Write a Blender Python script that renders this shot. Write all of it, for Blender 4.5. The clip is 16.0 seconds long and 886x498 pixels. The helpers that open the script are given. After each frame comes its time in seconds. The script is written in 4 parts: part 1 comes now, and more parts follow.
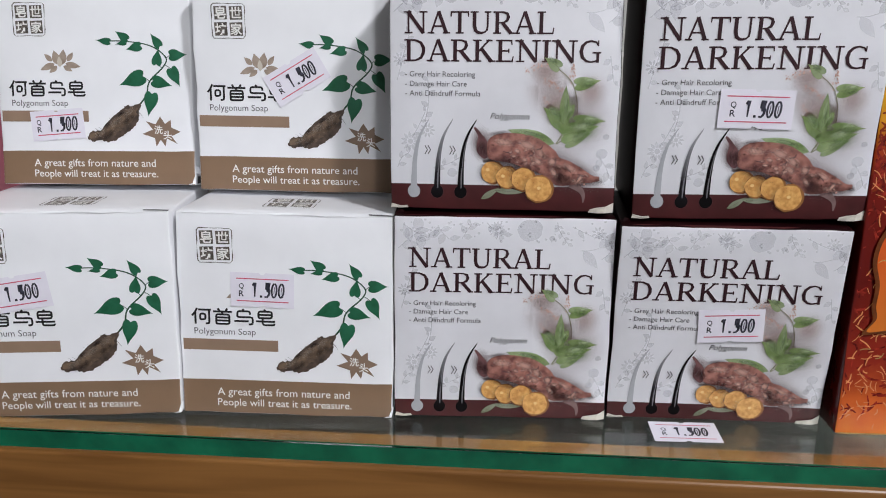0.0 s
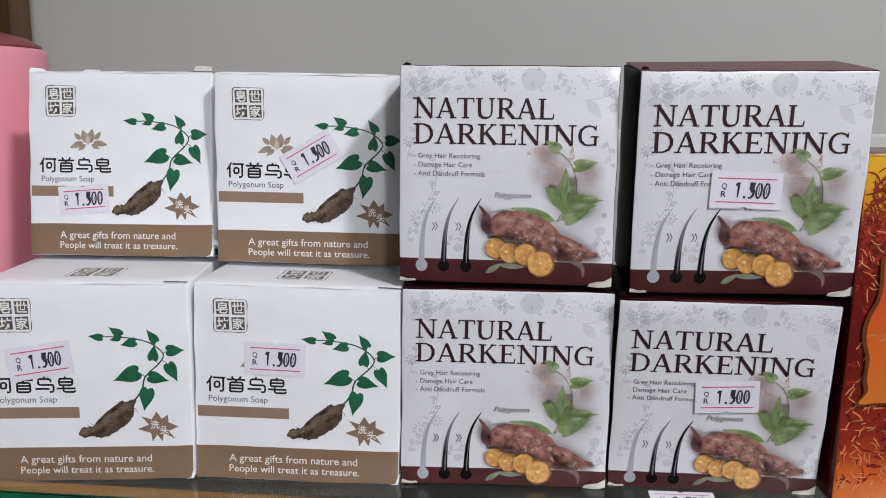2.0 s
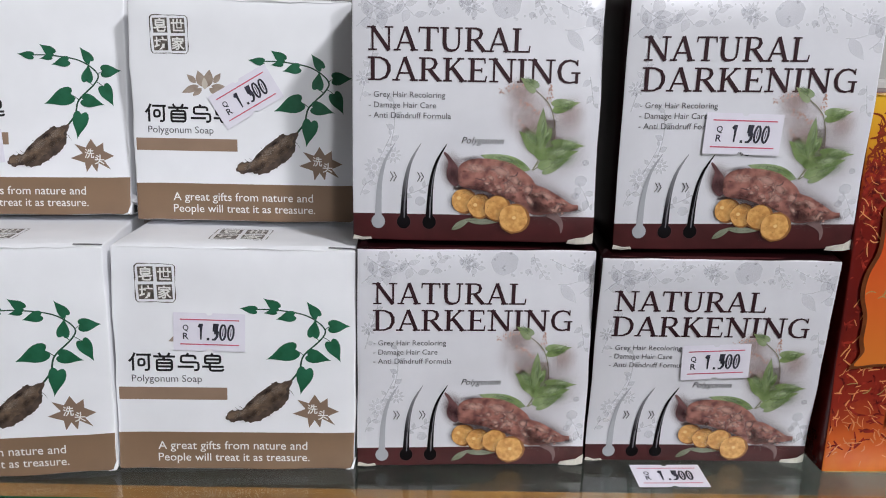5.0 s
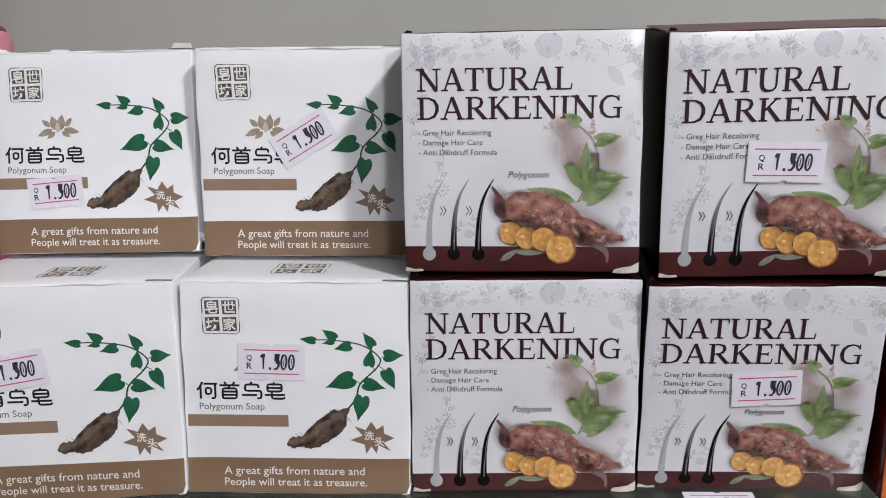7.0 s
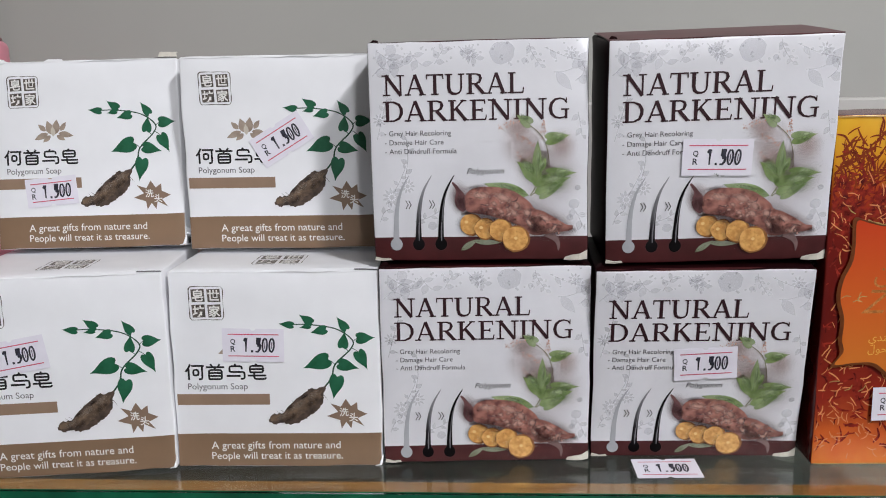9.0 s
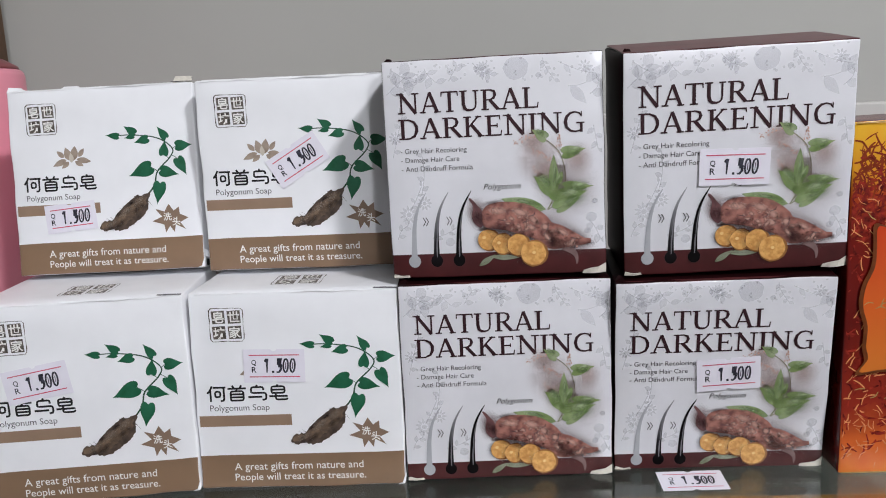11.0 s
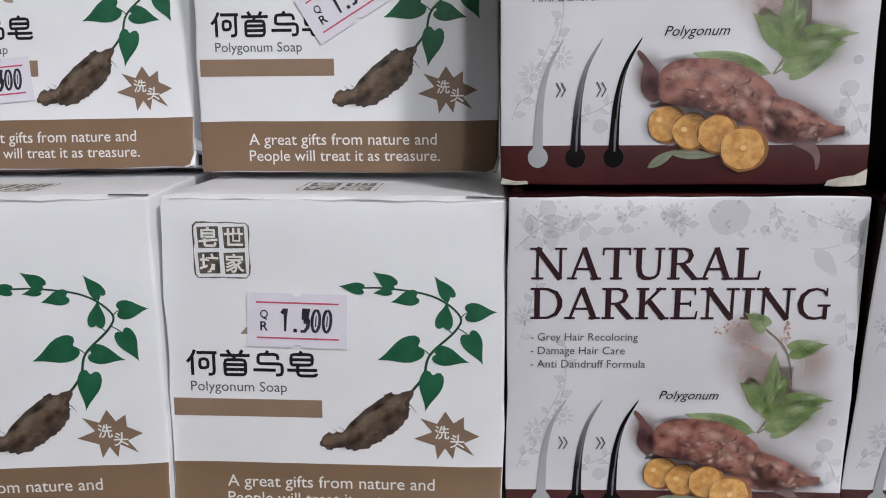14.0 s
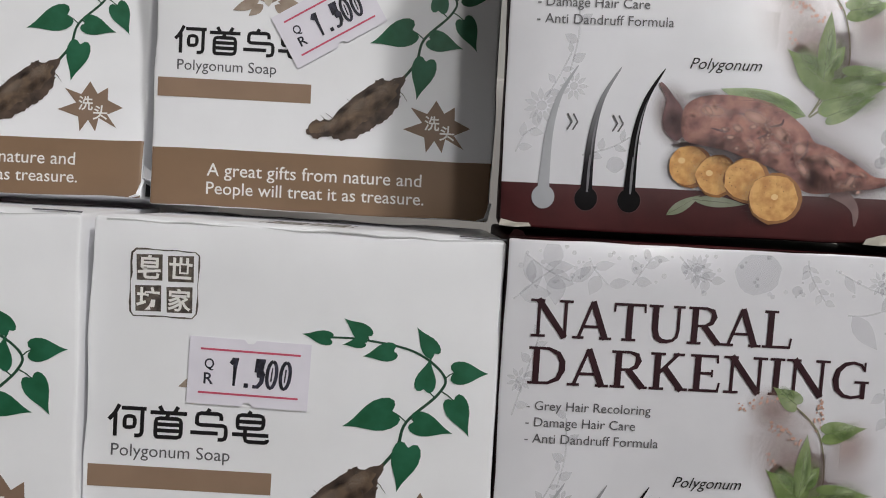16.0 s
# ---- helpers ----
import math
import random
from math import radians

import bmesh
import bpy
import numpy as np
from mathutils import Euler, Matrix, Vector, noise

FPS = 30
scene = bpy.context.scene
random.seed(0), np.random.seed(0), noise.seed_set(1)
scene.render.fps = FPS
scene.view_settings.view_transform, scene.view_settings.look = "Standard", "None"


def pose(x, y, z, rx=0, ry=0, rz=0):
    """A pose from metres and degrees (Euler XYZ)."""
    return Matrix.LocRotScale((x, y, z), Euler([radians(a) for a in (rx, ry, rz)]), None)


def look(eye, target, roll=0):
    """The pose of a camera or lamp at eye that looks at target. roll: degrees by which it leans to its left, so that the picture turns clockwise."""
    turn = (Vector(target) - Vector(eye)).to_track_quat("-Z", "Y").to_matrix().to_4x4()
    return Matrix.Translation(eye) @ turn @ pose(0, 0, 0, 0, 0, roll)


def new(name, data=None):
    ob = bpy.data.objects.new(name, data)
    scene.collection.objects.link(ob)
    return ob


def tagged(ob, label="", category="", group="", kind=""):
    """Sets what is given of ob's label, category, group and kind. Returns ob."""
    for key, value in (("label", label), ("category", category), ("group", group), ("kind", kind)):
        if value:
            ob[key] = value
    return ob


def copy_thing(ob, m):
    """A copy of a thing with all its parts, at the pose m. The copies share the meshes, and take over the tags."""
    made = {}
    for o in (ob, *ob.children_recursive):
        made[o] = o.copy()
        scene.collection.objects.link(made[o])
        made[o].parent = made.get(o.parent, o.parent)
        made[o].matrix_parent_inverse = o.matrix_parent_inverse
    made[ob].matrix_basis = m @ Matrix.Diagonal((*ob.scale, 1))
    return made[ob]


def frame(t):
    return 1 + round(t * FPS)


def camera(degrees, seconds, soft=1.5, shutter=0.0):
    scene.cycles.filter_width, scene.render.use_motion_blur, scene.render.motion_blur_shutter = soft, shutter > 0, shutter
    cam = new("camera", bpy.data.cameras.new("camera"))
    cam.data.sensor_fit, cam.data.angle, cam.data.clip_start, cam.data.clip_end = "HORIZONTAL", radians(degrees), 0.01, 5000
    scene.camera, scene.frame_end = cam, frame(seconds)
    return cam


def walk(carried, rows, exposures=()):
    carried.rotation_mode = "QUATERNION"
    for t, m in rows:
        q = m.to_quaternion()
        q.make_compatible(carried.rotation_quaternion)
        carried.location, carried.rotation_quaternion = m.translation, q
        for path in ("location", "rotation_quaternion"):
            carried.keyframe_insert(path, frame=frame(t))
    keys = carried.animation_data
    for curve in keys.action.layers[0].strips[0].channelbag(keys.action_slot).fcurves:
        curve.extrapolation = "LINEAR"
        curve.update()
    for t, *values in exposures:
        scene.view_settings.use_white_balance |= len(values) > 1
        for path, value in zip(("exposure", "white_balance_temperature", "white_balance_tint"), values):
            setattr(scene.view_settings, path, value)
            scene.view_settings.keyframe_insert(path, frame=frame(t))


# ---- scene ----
# ---- the walk: a camera in the palm, a span away from a glass shop shelf ----
cam = camera(56.412, 16.0, soft=1.0)
PATH = [
    (0, (0.00518, -0.01277, 1.33894), (-0.01033, 0.27718, 1.26349), 0.62),
    (0.5, (0.00372, -0.01812, 1.34437), (-0.01684, 0.27431, 1.28064), 0.52),
    (1, (0.00482, -0.01965, 1.34416), (-0.01753, 0.27445, 1.28935), 0.50),
    (1.5, (0.00466, -0.02274, 1.34565), (-0.01744, 0.27150, 1.29146), 0.56),
    (2, (0.00592, -0.02450, 1.34526), (-0.01249, 0.27014, 1.29190), 0.84),
    (2.5, (0.00591, -0.02369, 1.34608), (-0.00585, 0.27032, 1.28760), 1.20),
    (3, (0.00300, -0.01432, 1.34317), (-0.00041, 0.28002, 1.28529), 1.30),
    (3.5, (0.00012, -0.00786, 1.34156), (0.01097, 0.28582, 1.28128), 1.51),
    (4, (-0.00018, -0.00667, 1.34032), (0.01814, 0.28572, 1.27570), 1.74),
    (4.5, (-0.00215, -0.00526, 1.34057), (0.01795, 0.28622, 1.27250), 1.78),
    (5, (-0.00710, 0.00945, 1.33836), (0.00233, 0.30131, 1.26957), 1.27),
    (5.2, (-0.00806, 0.00852, 1.33912), (-0.00612, 0.30076, 1.27133), 0.99),
    (7.5, (-0.00108, -0.00041, 1.34082), (-0.01523, 0.29368, 1.28324), -0.61),
    (8, (0.00021, -0.00143, 1.34130), (-0.01347, 0.29256, 1.28314), -0.59),
    (8.5, (0.00327, -0.01304, 1.34308), (-0.00924, 0.28101, 1.28492), -0.55),
    (9, (0.00777, -0.02347, 1.34392), (-0.00362, 0.27025, 1.28393), -1.16),
    (9.2, (0.01164, -0.03107, 1.34465), (0.00064, 0.26252, 1.28395), -1.51),
    (11.3, (0.00349, -0.02119, 1.34519), (-0.01177, 0.27351, 1.29116), -2.83),
    (11.5, (0.00218, -0.01955, 1.34367), (-0.01203, 0.27529, 1.29013), -2.81),
    (12, (0.00087, -0.01359, 1.34227), (-0.01103, 0.28128, 1.28831), -2.66),
    (12.5, (-0.00341, -0.00639, 1.34170), (-0.01580, 0.28832, 1.28703), -2.67),
    (13, (-0.00292, -0.00207, 1.33865), (-0.02044, 0.29269, 1.28560), -2.56),
    (13.5, (-0.01115, 0.04798, 1.32290), (-0.03275, 0.34142, 1.26434), -2.27),
    (14, (-0.02622, 0.08307, 1.30607), (-0.04759, 0.37573, 1.24368), -0.54),
    (14.5, (-0.03233, 0.08999, 1.30203), (-0.04509, 0.38466, 1.24720), 1.89),
    (15, (-0.03243, 0.08667, 1.30456), (-0.04360, 0.38396, 1.26595), 2.94),
    (15.5, (-0.03353, 0.08753, 1.30315), (-0.04297, 0.38629, 1.27759), 3.06),
    (16, (-0.03559, 0.10516, 1.28992), (-0.03738, 0.40427, 1.26689), 3.05),
]
EXPOSURES = [(0, -0.02, 6500, 10), (5, -0.02, 6500, 10), (7.5, -0.04, 6650, 11), (9, -0.03, 6600, 10), (11.5, 0.0, 6500, 10), (13, -0.03, 6500, 10), (14, -0.19, 6600, 10), (14.5, -0.16, 6650, 10), (15, -0.27, 6750, 10), (15.5, -0.21, 6800, 11), (16, -0.31, 6900, 9)]
walk(cam, [(t, look(eye, target, roll)) for t, eye, target, roll in PATH], EXPOSURES)

# ---- world and lamps: a closed shop, lit by added lamps out of view ----
world = bpy.data.worlds.new("world")
scene.world = world
world.use_nodes = True
world.node_tree.nodes["Background"].inputs[0].default_value = (0.85, 0.93, 1.0, 1)
world.node_tree.nodes["Background"].inputs[1].default_value = 0.05
KEY, FILL, OVERHEAD = 184.0, 5.0, 53.5


def area_lamp(name, x, y, z, w, d, watts, colour):
    la = bpy.data.lights.new(name, "AREA")
    la.shape, la.size, la.size_y, la.energy, la.color = "RECTANGLE", w, d, watts, colour
    ob = new(name, la)
    ob.matrix_world = pose(x, y, z)
    return ob


CEIL = 2.75
COOL = (0.965, 0.985, 1.03)
# fill lamps added below the ceiling to brighten the cartons, never in view
for px_, py_ in ((-0.9, -1.5), (0.9, -1.5), (-1.0, -3.3)):
    area_lamp("unseen_lamp", px_, py_, CEIL - 0.03, 0.55, 0.55, FILL, COOL)
# unseen lamp, set where the shadow on a white carton points back to
area_lamp("unseen_lamp", 1.05, -0.95, CEIL - 0.03, 0.22, 0.22, OVERHEAD, COOL)
# added spotlight, unseen, aimed over the shelf: its fading lower rim dims lower cartons
beam = bpy.data.lights.new("added_spot", "SPOT")
beam.energy, beam.color, beam.shadow_soft_size, beam.spot_size, beam.spot_blend = KEY, COOL, 0.17, radians(20), 0.2
spot = new("added_spot", beam)
spot.matrix_world = look((1.2, -3.5, 2.3), (-0.02, 0.25, 1.862))

# ---- materials ----


def lin(r, g, b):
    return tuple((c / 255 / 12.92 if c < 11 else ((c / 255 + 0.055) / 1.055) ** 2.4) for c in (r, g, b)) + (1.0,)


def material(name, rgb, rough=0.5, vary=0.06, scale=300.0, bump=0.0, metal=0.0, rgb2=None, detail=5.0, lo=0.35, hi=0.65, spec=0.5, coat=0.0):
    """Two-scale noise between two tones of a surface, with grain in the relief."""
    m = bpy.data.materials.new(name)
    m.use_nodes = True
    nt = m.node_tree
    bs = nt.nodes["Principled BSDF"]
    tc = nt.nodes.new("ShaderNodeTexCoord")
    no = nt.nodes.new("ShaderNodeTexNoise")
    no.inputs["Scale"].default_value, no.inputs["Detail"].default_value = scale, detail
    nt.links.new(tc.outputs["Object"], no.inputs["Vector"])
    ramp = nt.nodes.new("ShaderNodeValToRGB")
    a = lin(*rgb)
    b = lin(*rgb2) if rgb2 else tuple(c * (1 - vary) for c in a[:3]) + (1.0,)
    ramp.color_ramp.elements[0].position, ramp.color_ramp.elements[1].position = lo, hi
    ramp.color_ramp.elements[0].color, ramp.color_ramp.elements[1].color = b, a
    nt.links.new(no.outputs["Fac"], ramp.inputs["Fac"])
    nt.links.new(ramp.outputs["Color"], bs.inputs["Base Color"])
    bs.inputs["Roughness"].default_value, bs.inputs["Metallic"].default_value = rough, metal
    bs.inputs["Specular IOR Level"].default_value = spec
    bs.inputs["Coat Weight"].default_value = coat
    bs.inputs["Coat Roughness"].default_value = 0.15
    if bump:
        fine = nt.nodes.new("ShaderNodeTexNoise")
        fine.inputs["Scale"].default_value, fine.inputs["Detail"].default_value = scale * 3, 3.0
        nt.links.new(tc.outputs["Object"], fine.inputs["Vector"])
        bp = nt.nodes.new("ShaderNodeBump")
        bp.inputs["Strength"].default_value, bp.inputs["Distance"].default_value = bump, 0.0003
        nt.links.new(fine.outputs["Fac"], bp.inputs["Height"])
        nt.links.new(bp.outputs["Normal"], bs.inputs["Normal"])
    return m


def see_through(m, alpha):
    m.node_tree.nodes["Principled BSDF"].inputs["Alpha"].default_value = alpha
    return m


def soft_print(name, rgb, strength=0.5, power=1.5):
    """Ink that fades to nothing towards the rim of its patch (the patch's own coordinates run from -1 to 1)."""
    m = bpy.data.materials.new(name)
    m.use_nodes = True
    nt = m.node_tree
    bs = nt.nodes["Principled BSDF"]
    bs.inputs["Base Color"].default_value, bs.inputs["Roughness"].default_value = lin(*rgb), 0.4
    uvn = nt.nodes.new("ShaderNodeUVMap")
    ln = nt.nodes.new("ShaderNodeVectorMath")
    ln.operation = "LENGTH"
    nt.links.new(uvn.outputs["UV"], ln.inputs[0])
    mr = nt.nodes.new("ShaderNodeMapRange")
    mr.interpolation_type = "SMOOTHSTEP"
    mr.inputs["From Min"].default_value, mr.inputs["From Max"].default_value = 1.0, 0.0
    mr.inputs["To Min"].default_value, mr.inputs["To Max"].default_value = 0.0, strength
    nt.links.new(ln.outputs["Value"], mr.inputs["Value"])
    nt.links.new(mr.outputs["Result"], bs.inputs["Alpha"])
    return m


def ramp_material(name, stops, axis, lo, hi, rough=0.35, grain=(250.0, 0.25), metal=0.0):
    """A printed colour run along one axis of the object, broken up by noise."""
    m = bpy.data.materials.new(name)
    m.use_nodes = True
    nt = m.node_tree
    bs = nt.nodes["Principled BSDF"]
    tc = nt.nodes.new("ShaderNodeTexCoord")
    sx = nt.nodes.new("ShaderNodeSeparateXYZ")
    nt.links.new(tc.outputs["Object"], sx.inputs[0])
    mr = nt.nodes.new("ShaderNodeMapRange")
    mr.inputs["From Min"].default_value, mr.inputs["From Max"].default_value = lo, hi
    nt.links.new(sx.outputs[axis], mr.inputs["Value"])
    no = nt.nodes.new("ShaderNodeTexNoise")
    no.inputs["Scale"].default_value, no.inputs["Detail"].default_value = grain[0], 6.0
    nt.links.new(tc.outputs["Object"], no.inputs["Vector"])
    ma = nt.nodes.new("ShaderNodeMath")
    ma.operation = "MULTIPLY_ADD"
    nt.links.new(no.outputs["Fac"], ma.inputs[0])
    ma.inputs[1].default_value = grain[1]
    nt.links.new(mr.outputs["Result"], ma.inputs[2])
    sb = nt.nodes.new("ShaderNodeMath")
    sb.operation = "SUBTRACT"
    nt.links.new(ma.outputs[0], sb.inputs[0])
    sb.inputs[1].default_value = grain[1] / 2
    rp = nt.nodes.new("ShaderNodeValToRGB")
    while len(rp.color_ramp.elements) < len(stops):
        rp.color_ramp.elements.new(0.5)
    for e, (pos, rgb) in zip(rp.color_ramp.elements, stops):
        e.position, e.color = pos, lin(*rgb)
    nt.links.new(sb.outputs[0], rp.inputs["Fac"])
    nt.links.new(rp.outputs["Color"], bs.inputs["Base Color"])
    bs.inputs["Roughness"].default_value, bs.inputs["Metallic"].default_value = rough, metal
    return m


CARD = material("white_card", (240, 240, 243), 0.42, 0.06, 45.0, 0.2)
CARD_EDGE = material("raw_card", (214, 208, 196), 0.7, 0.15, 400.0, 0.3)
PEARL = material("pearl_card", (226, 225, 230), 0.42, 0.09, 45.0, 0.2, 0.04, coat=0.25)
GHOST = see_through(material("ghost_print", (190, 191, 199), 0.42, 0.0, 160.0, 0.0, 0.04, rgb2=(214, 214, 220)), 0.26)
GHOST2 = see_through(material("ghost_print_pale", (200, 200, 208), 0.42, 0.0, 160.0, 0.0, 0.04, rgb2=(220, 220, 225)), 0.23)
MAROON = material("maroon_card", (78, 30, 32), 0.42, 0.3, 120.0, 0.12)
# lighter copy of the maroon card: light on the raised lid put into colour
MAROON_LIT = material("maroon_lit_card", (92, 40, 44), 0.4, 0.25, 90.0, 0.1)
# the maroon card darkened: shade between the cartons put into sides and tops
MAROON_SHADED = material("maroon_shaded_card", (32, 9, 12), 0.45, 0.35, 90.0, 0.1, spec=0.05)
BROWN = material("brown_print", (136, 109, 86), 0.42, 0.12, 80.0, 0.15)
BROWN_BAR = material("brown_bar_print", (150, 124, 104), 0.42, 0.10, 120.0)
STAR = material("star_print", (136, 112, 95), 0.42, 0.12, 200.0)
LOTUS = material("lotus_print", (172, 156, 142), 0.42, 0.0, 260.0, rgb2=(142, 124, 110))
LOTUS_PALE = material("lotus_pale_print", (205, 195, 182), 0.42, 0.1, 260.0)
SEAL = material("seal_ink", (112, 102, 94), 0.45, 0.0, 800.0, rgb2=(58, 52, 48))
INK = material("black_ink", (28, 26, 28), 0.45, 0.25, 500.0, spec=0.35)
INK_GREY = material("grey_ink", (96, 94, 98), 0.45, 0.15, 500.0)
TITLE = material("title_ink", (54, 27, 34), 0.45, 0.3, 350.0, spec=0.3)
WHITE_INK = material("white_ink", (236, 234, 230), 0.45, 0.06, 300.0)
STICKER = material("sticker_paper", (230, 226, 236), 0.5, 0.04, 200.0, 0.1)
RED_LINE = material("red_line_ink", (208, 84, 112), 0.5, 0.15, 400.0)
STAMP = material("stamp_ink", (58, 56, 72), 0.5, 0.0, 900.0, rgb2=(24, 24, 34), lo=0.42, hi=0.6)
LEAF_INK = material("leaf_print", (34, 100, 72), 0.42, 0.0, 260.0, rgb2=(18, 84, 54))
VINE_INK = material("vine_print", (34, 74, 54), 0.42, 0.2, 400.0)
TUBER = material("brown_tuber_print", (118, 98, 80), 0.42, 0.0, 420.0, rgb2=(70, 56, 48), lo=0.34, hi=0.66, detail=4.0)
TUBER_DARK = material("brown_tuber_dark_print", (92, 76, 66), 0.42, 0.0, 380.0, rgb2=(52, 42, 38))
ROOT = material("red_tuber_print", (170, 116, 104), 0.38, 0.0, 420.0, rgb2=(108, 66, 62), lo=0.34, hi=0.64, detail=6.0)
ROOT_DARK = material("red_tuber_dark_print", (124, 86, 86), 0.38, 0.0, 300.0, rgb2=(76, 46, 50))
ROOT_TAIL = see_through(material("root_tail_print", (150, 122, 120), 0.38, 0.2, 300.0), 0.7)
SLICE = material("slice_print", (226, 174, 104), 0.38, 0.0, 620.0, rgb2=(196, 136, 70), detail=6.0)
SLICE_HEART = material("slice_heart_print", (238, 202, 138), 0.38, 0.1, 400.0)
SLICE_RIM = material("slice_rim_print", (160, 106, 56), 0.38, 0.25, 330.0)
HERB = see_through(material("herb_leaf_print", (166, 186, 124), 0.38, 0.0, 240.0, rgb2=(116, 144, 80), detail=4.0), 0.66)
HERB_PALE = see_through(material("herb_leaf_pale_print", (174, 192, 140), 0.38, 0.0, 240.0, rgb2=(128, 154, 96), detail=4.0), 0.6)
HERB_FAINT = see_through(material("herb_leaf_faint_print", (158, 168, 136), 0.38, 0.0, 170.0, rgb2=(128, 146, 104), detail=4.0), 0.6)
HERB_GREY = see_through(material("herb_leaf_grey_print", (164, 168, 150), 0.38, 0.0, 170.0, rgb2=(124, 132, 104), detail=4.0), 0.75)
HERB_VEIN = see_through(material("herb_vein_print", (160, 178, 130), 0.38, 0.1, 300.0), 0.4)
HERB_STEM = material("herb_stem_print", (146, 148, 116), 0.38, 0.2, 300.0)
BLOOM = material("bloom_print", (204, 162, 146), 0.38, 0.2, 500.0)
HAIR_GREY = material("hair_grey_print", (172, 173, 178), 0.38, 0.1, 200.0)
HAIR_MID = ramp_material("hair_fading_print", [(0.0, (12, 9, 11)), (0.35, (36, 33, 37)), (1.0, (150, 150, 154))], 2, 0.004, 0.0275, 0.42, (300.0, 0.05))
HAIR_DARK = material("hair_black_print", (12, 9, 11), 0.5, 0.3, 300.0, spec=0.12)
HAIR_MID.node_tree.nodes["Principled BSDF"].inputs["Specular IOR Level"].default_value = 0.12
BULB_RIM = material("bulb_rim_print", (92, 58, 62), 0.38, 0.2, 300.0)
HAIR_SHINE = material("hair_shine_print", (120, 118, 124), 0.34, 0.2, 300.0)
BLOT_LIGHT = soft_print("soft_pale_print", (214, 170, 156), 0.68)
BLOT_DARK = soft_print("soft_dark_print", (62, 35, 38), 0.55)
BLOT_DIMPLE = soft_print("soft_dimple_print", (84, 44, 44), 0.42)
BLOT_GREEN = soft_print("soft_green_print", (132, 156, 98), 0.6)
BLOT_MOSS = soft_print("soft_moss_print", (80, 108, 56), 0.42)
BLOT_UMBER = soft_print("soft_umber_print", (40, 30, 28), 0.5)
BLOT_TAN = soft_print("soft_tan_print", (150, 132, 118), 0.5)
BLOT = soft_print("soft_rose_print", (172, 140, 130), 0.5)
BLOT_MINT = soft_print("soft_mint_print", (190, 206, 164), 0.5)
BLOT_GREY = soft_print("soft_grey_print", (150, 128, 124), 0.45)
BLOT_ROOT = soft_print("soft_root_print", (120, 88, 84), 0.75)
WALL = material("grey_back_panel", (166, 164, 159), 0.5, 0.07, 5.0, 0.05)
WALL_LOW = material("pale_ledge_paint", (186, 182, 178), 0.5, 0.06, 10.0, 0.05)
SHOP = material("shop_paint", (176, 175, 172), 0.7, 0.06, 3.0, 0.05)
TILE = material("floor_tile", (120, 116, 110), 0.35, 0.12, 8.0, 0.05)
PINK = material("pink_card", (222, 140, 156), 0.42, 0.06, 40.0, 0.1)
ROSE = material("rose_lid_card", (128, 62, 66), 0.42, 0.15, 60.0, 0.1)


def wood_material(name, rgb, rgb2, along=0):
    m = bpy.data.materials.new(name)
    m.use_nodes = True
    nt = m.node_tree
    bs = nt.nodes["Principled BSDF"]
    tc = nt.nodes.new("ShaderNodeTexCoord")
    mp = nt.nodes.new("ShaderNodeMapping")
    mp.inputs["Scale"].default_value = [(6.0 if a == along else 90.0) for a in range(3)]
    nt.links.new(tc.outputs["Object"], mp.inputs[0])
    no = nt.nodes.new("ShaderNodeTexNoise")
    no.inputs["Scale"].default_value, no.inputs["Detail"].default_value, no.inputs["Distortion"].default_value = 1.6, 8.0, 0.6
    nt.links.new(mp.outputs[0], no.inputs["Vector"])
    rp = nt.nodes.new("ShaderNodeValToRGB")
    rp.color_ramp.elements[0].position, rp.color_ramp.elements[1].position = 0.32, 0.7
    rp.color_ramp.elements[0].color, rp.color_ramp.elements[1].color = lin(*rgb2), lin(*rgb)
    nt.links.new(no.outputs["Fac"], rp.inputs["Fac"])
    nt.links.new(rp.outputs["Color"], bs.inputs["Base Color"])
    bp = nt.nodes.new("ShaderNodeBump")
    bp.inputs["Strength"].default_value, bp.inputs["Distance"].default_value = 0.25, 0.0004
    nt.links.new(no.outputs["Fac"], bp.inputs["Height"])
    nt.links.new(bp.outputs["Normal"], bs.inputs["Normal"])
    bs.inputs["Roughness"].default_value = 0.33
    return m


WOOD = wood_material("varnished_wood", (146, 100, 52), (106, 67, 28))
BOARD = material("grey_board_laminate", (98, 97, 92), 0.5, 0.08, 12.0, 0.05)
WOOD_UP = wood_material("varnished_upright_wood", (204, 156, 84), (170, 120, 58), 2)
WOOD_DARK = wood_material("dark_upright_wood", (92, 62, 34), (60, 38, 20), 2)

GLASS = bpy.data.materials.new("clear_glass")
GLASS.use_nodes = True
_b = GLASS.node_tree.nodes["Principled BSDF"]
_b.inputs["Base Color"].default_value = (0.86, 0.95, 0.91, 1)
_b.inputs["Roughness"].default_value, _b.inputs["IOR"].default_value, _b.inputs["Transmission Weight"].default_value = 0.07, 1.5, 1.0
GLASS_EDGE = material("green_glass_edge", (18, 104, 74), 0.12, 0.0, 50.0, rgb2=(8, 70, 50), coat=0.5)

# ---- mesh helpers ----


def part(name, bm, mat, parent, label="", smooth=False):
    me = bpy.data.meshes.new(name)
    bm.to_mesh(me)
    bm.free()
    for mm in (mat if isinstance(mat, (list, tuple)) else (mat,)):
        me.materials.append(mm)
    if smooth:
        me.polygons.foreach_set("use_smooth", [True] * len(me.polygons))
    ob = new(name, me)
    ob.parent = parent
    if label:
        tagged(ob, label)
    return ob


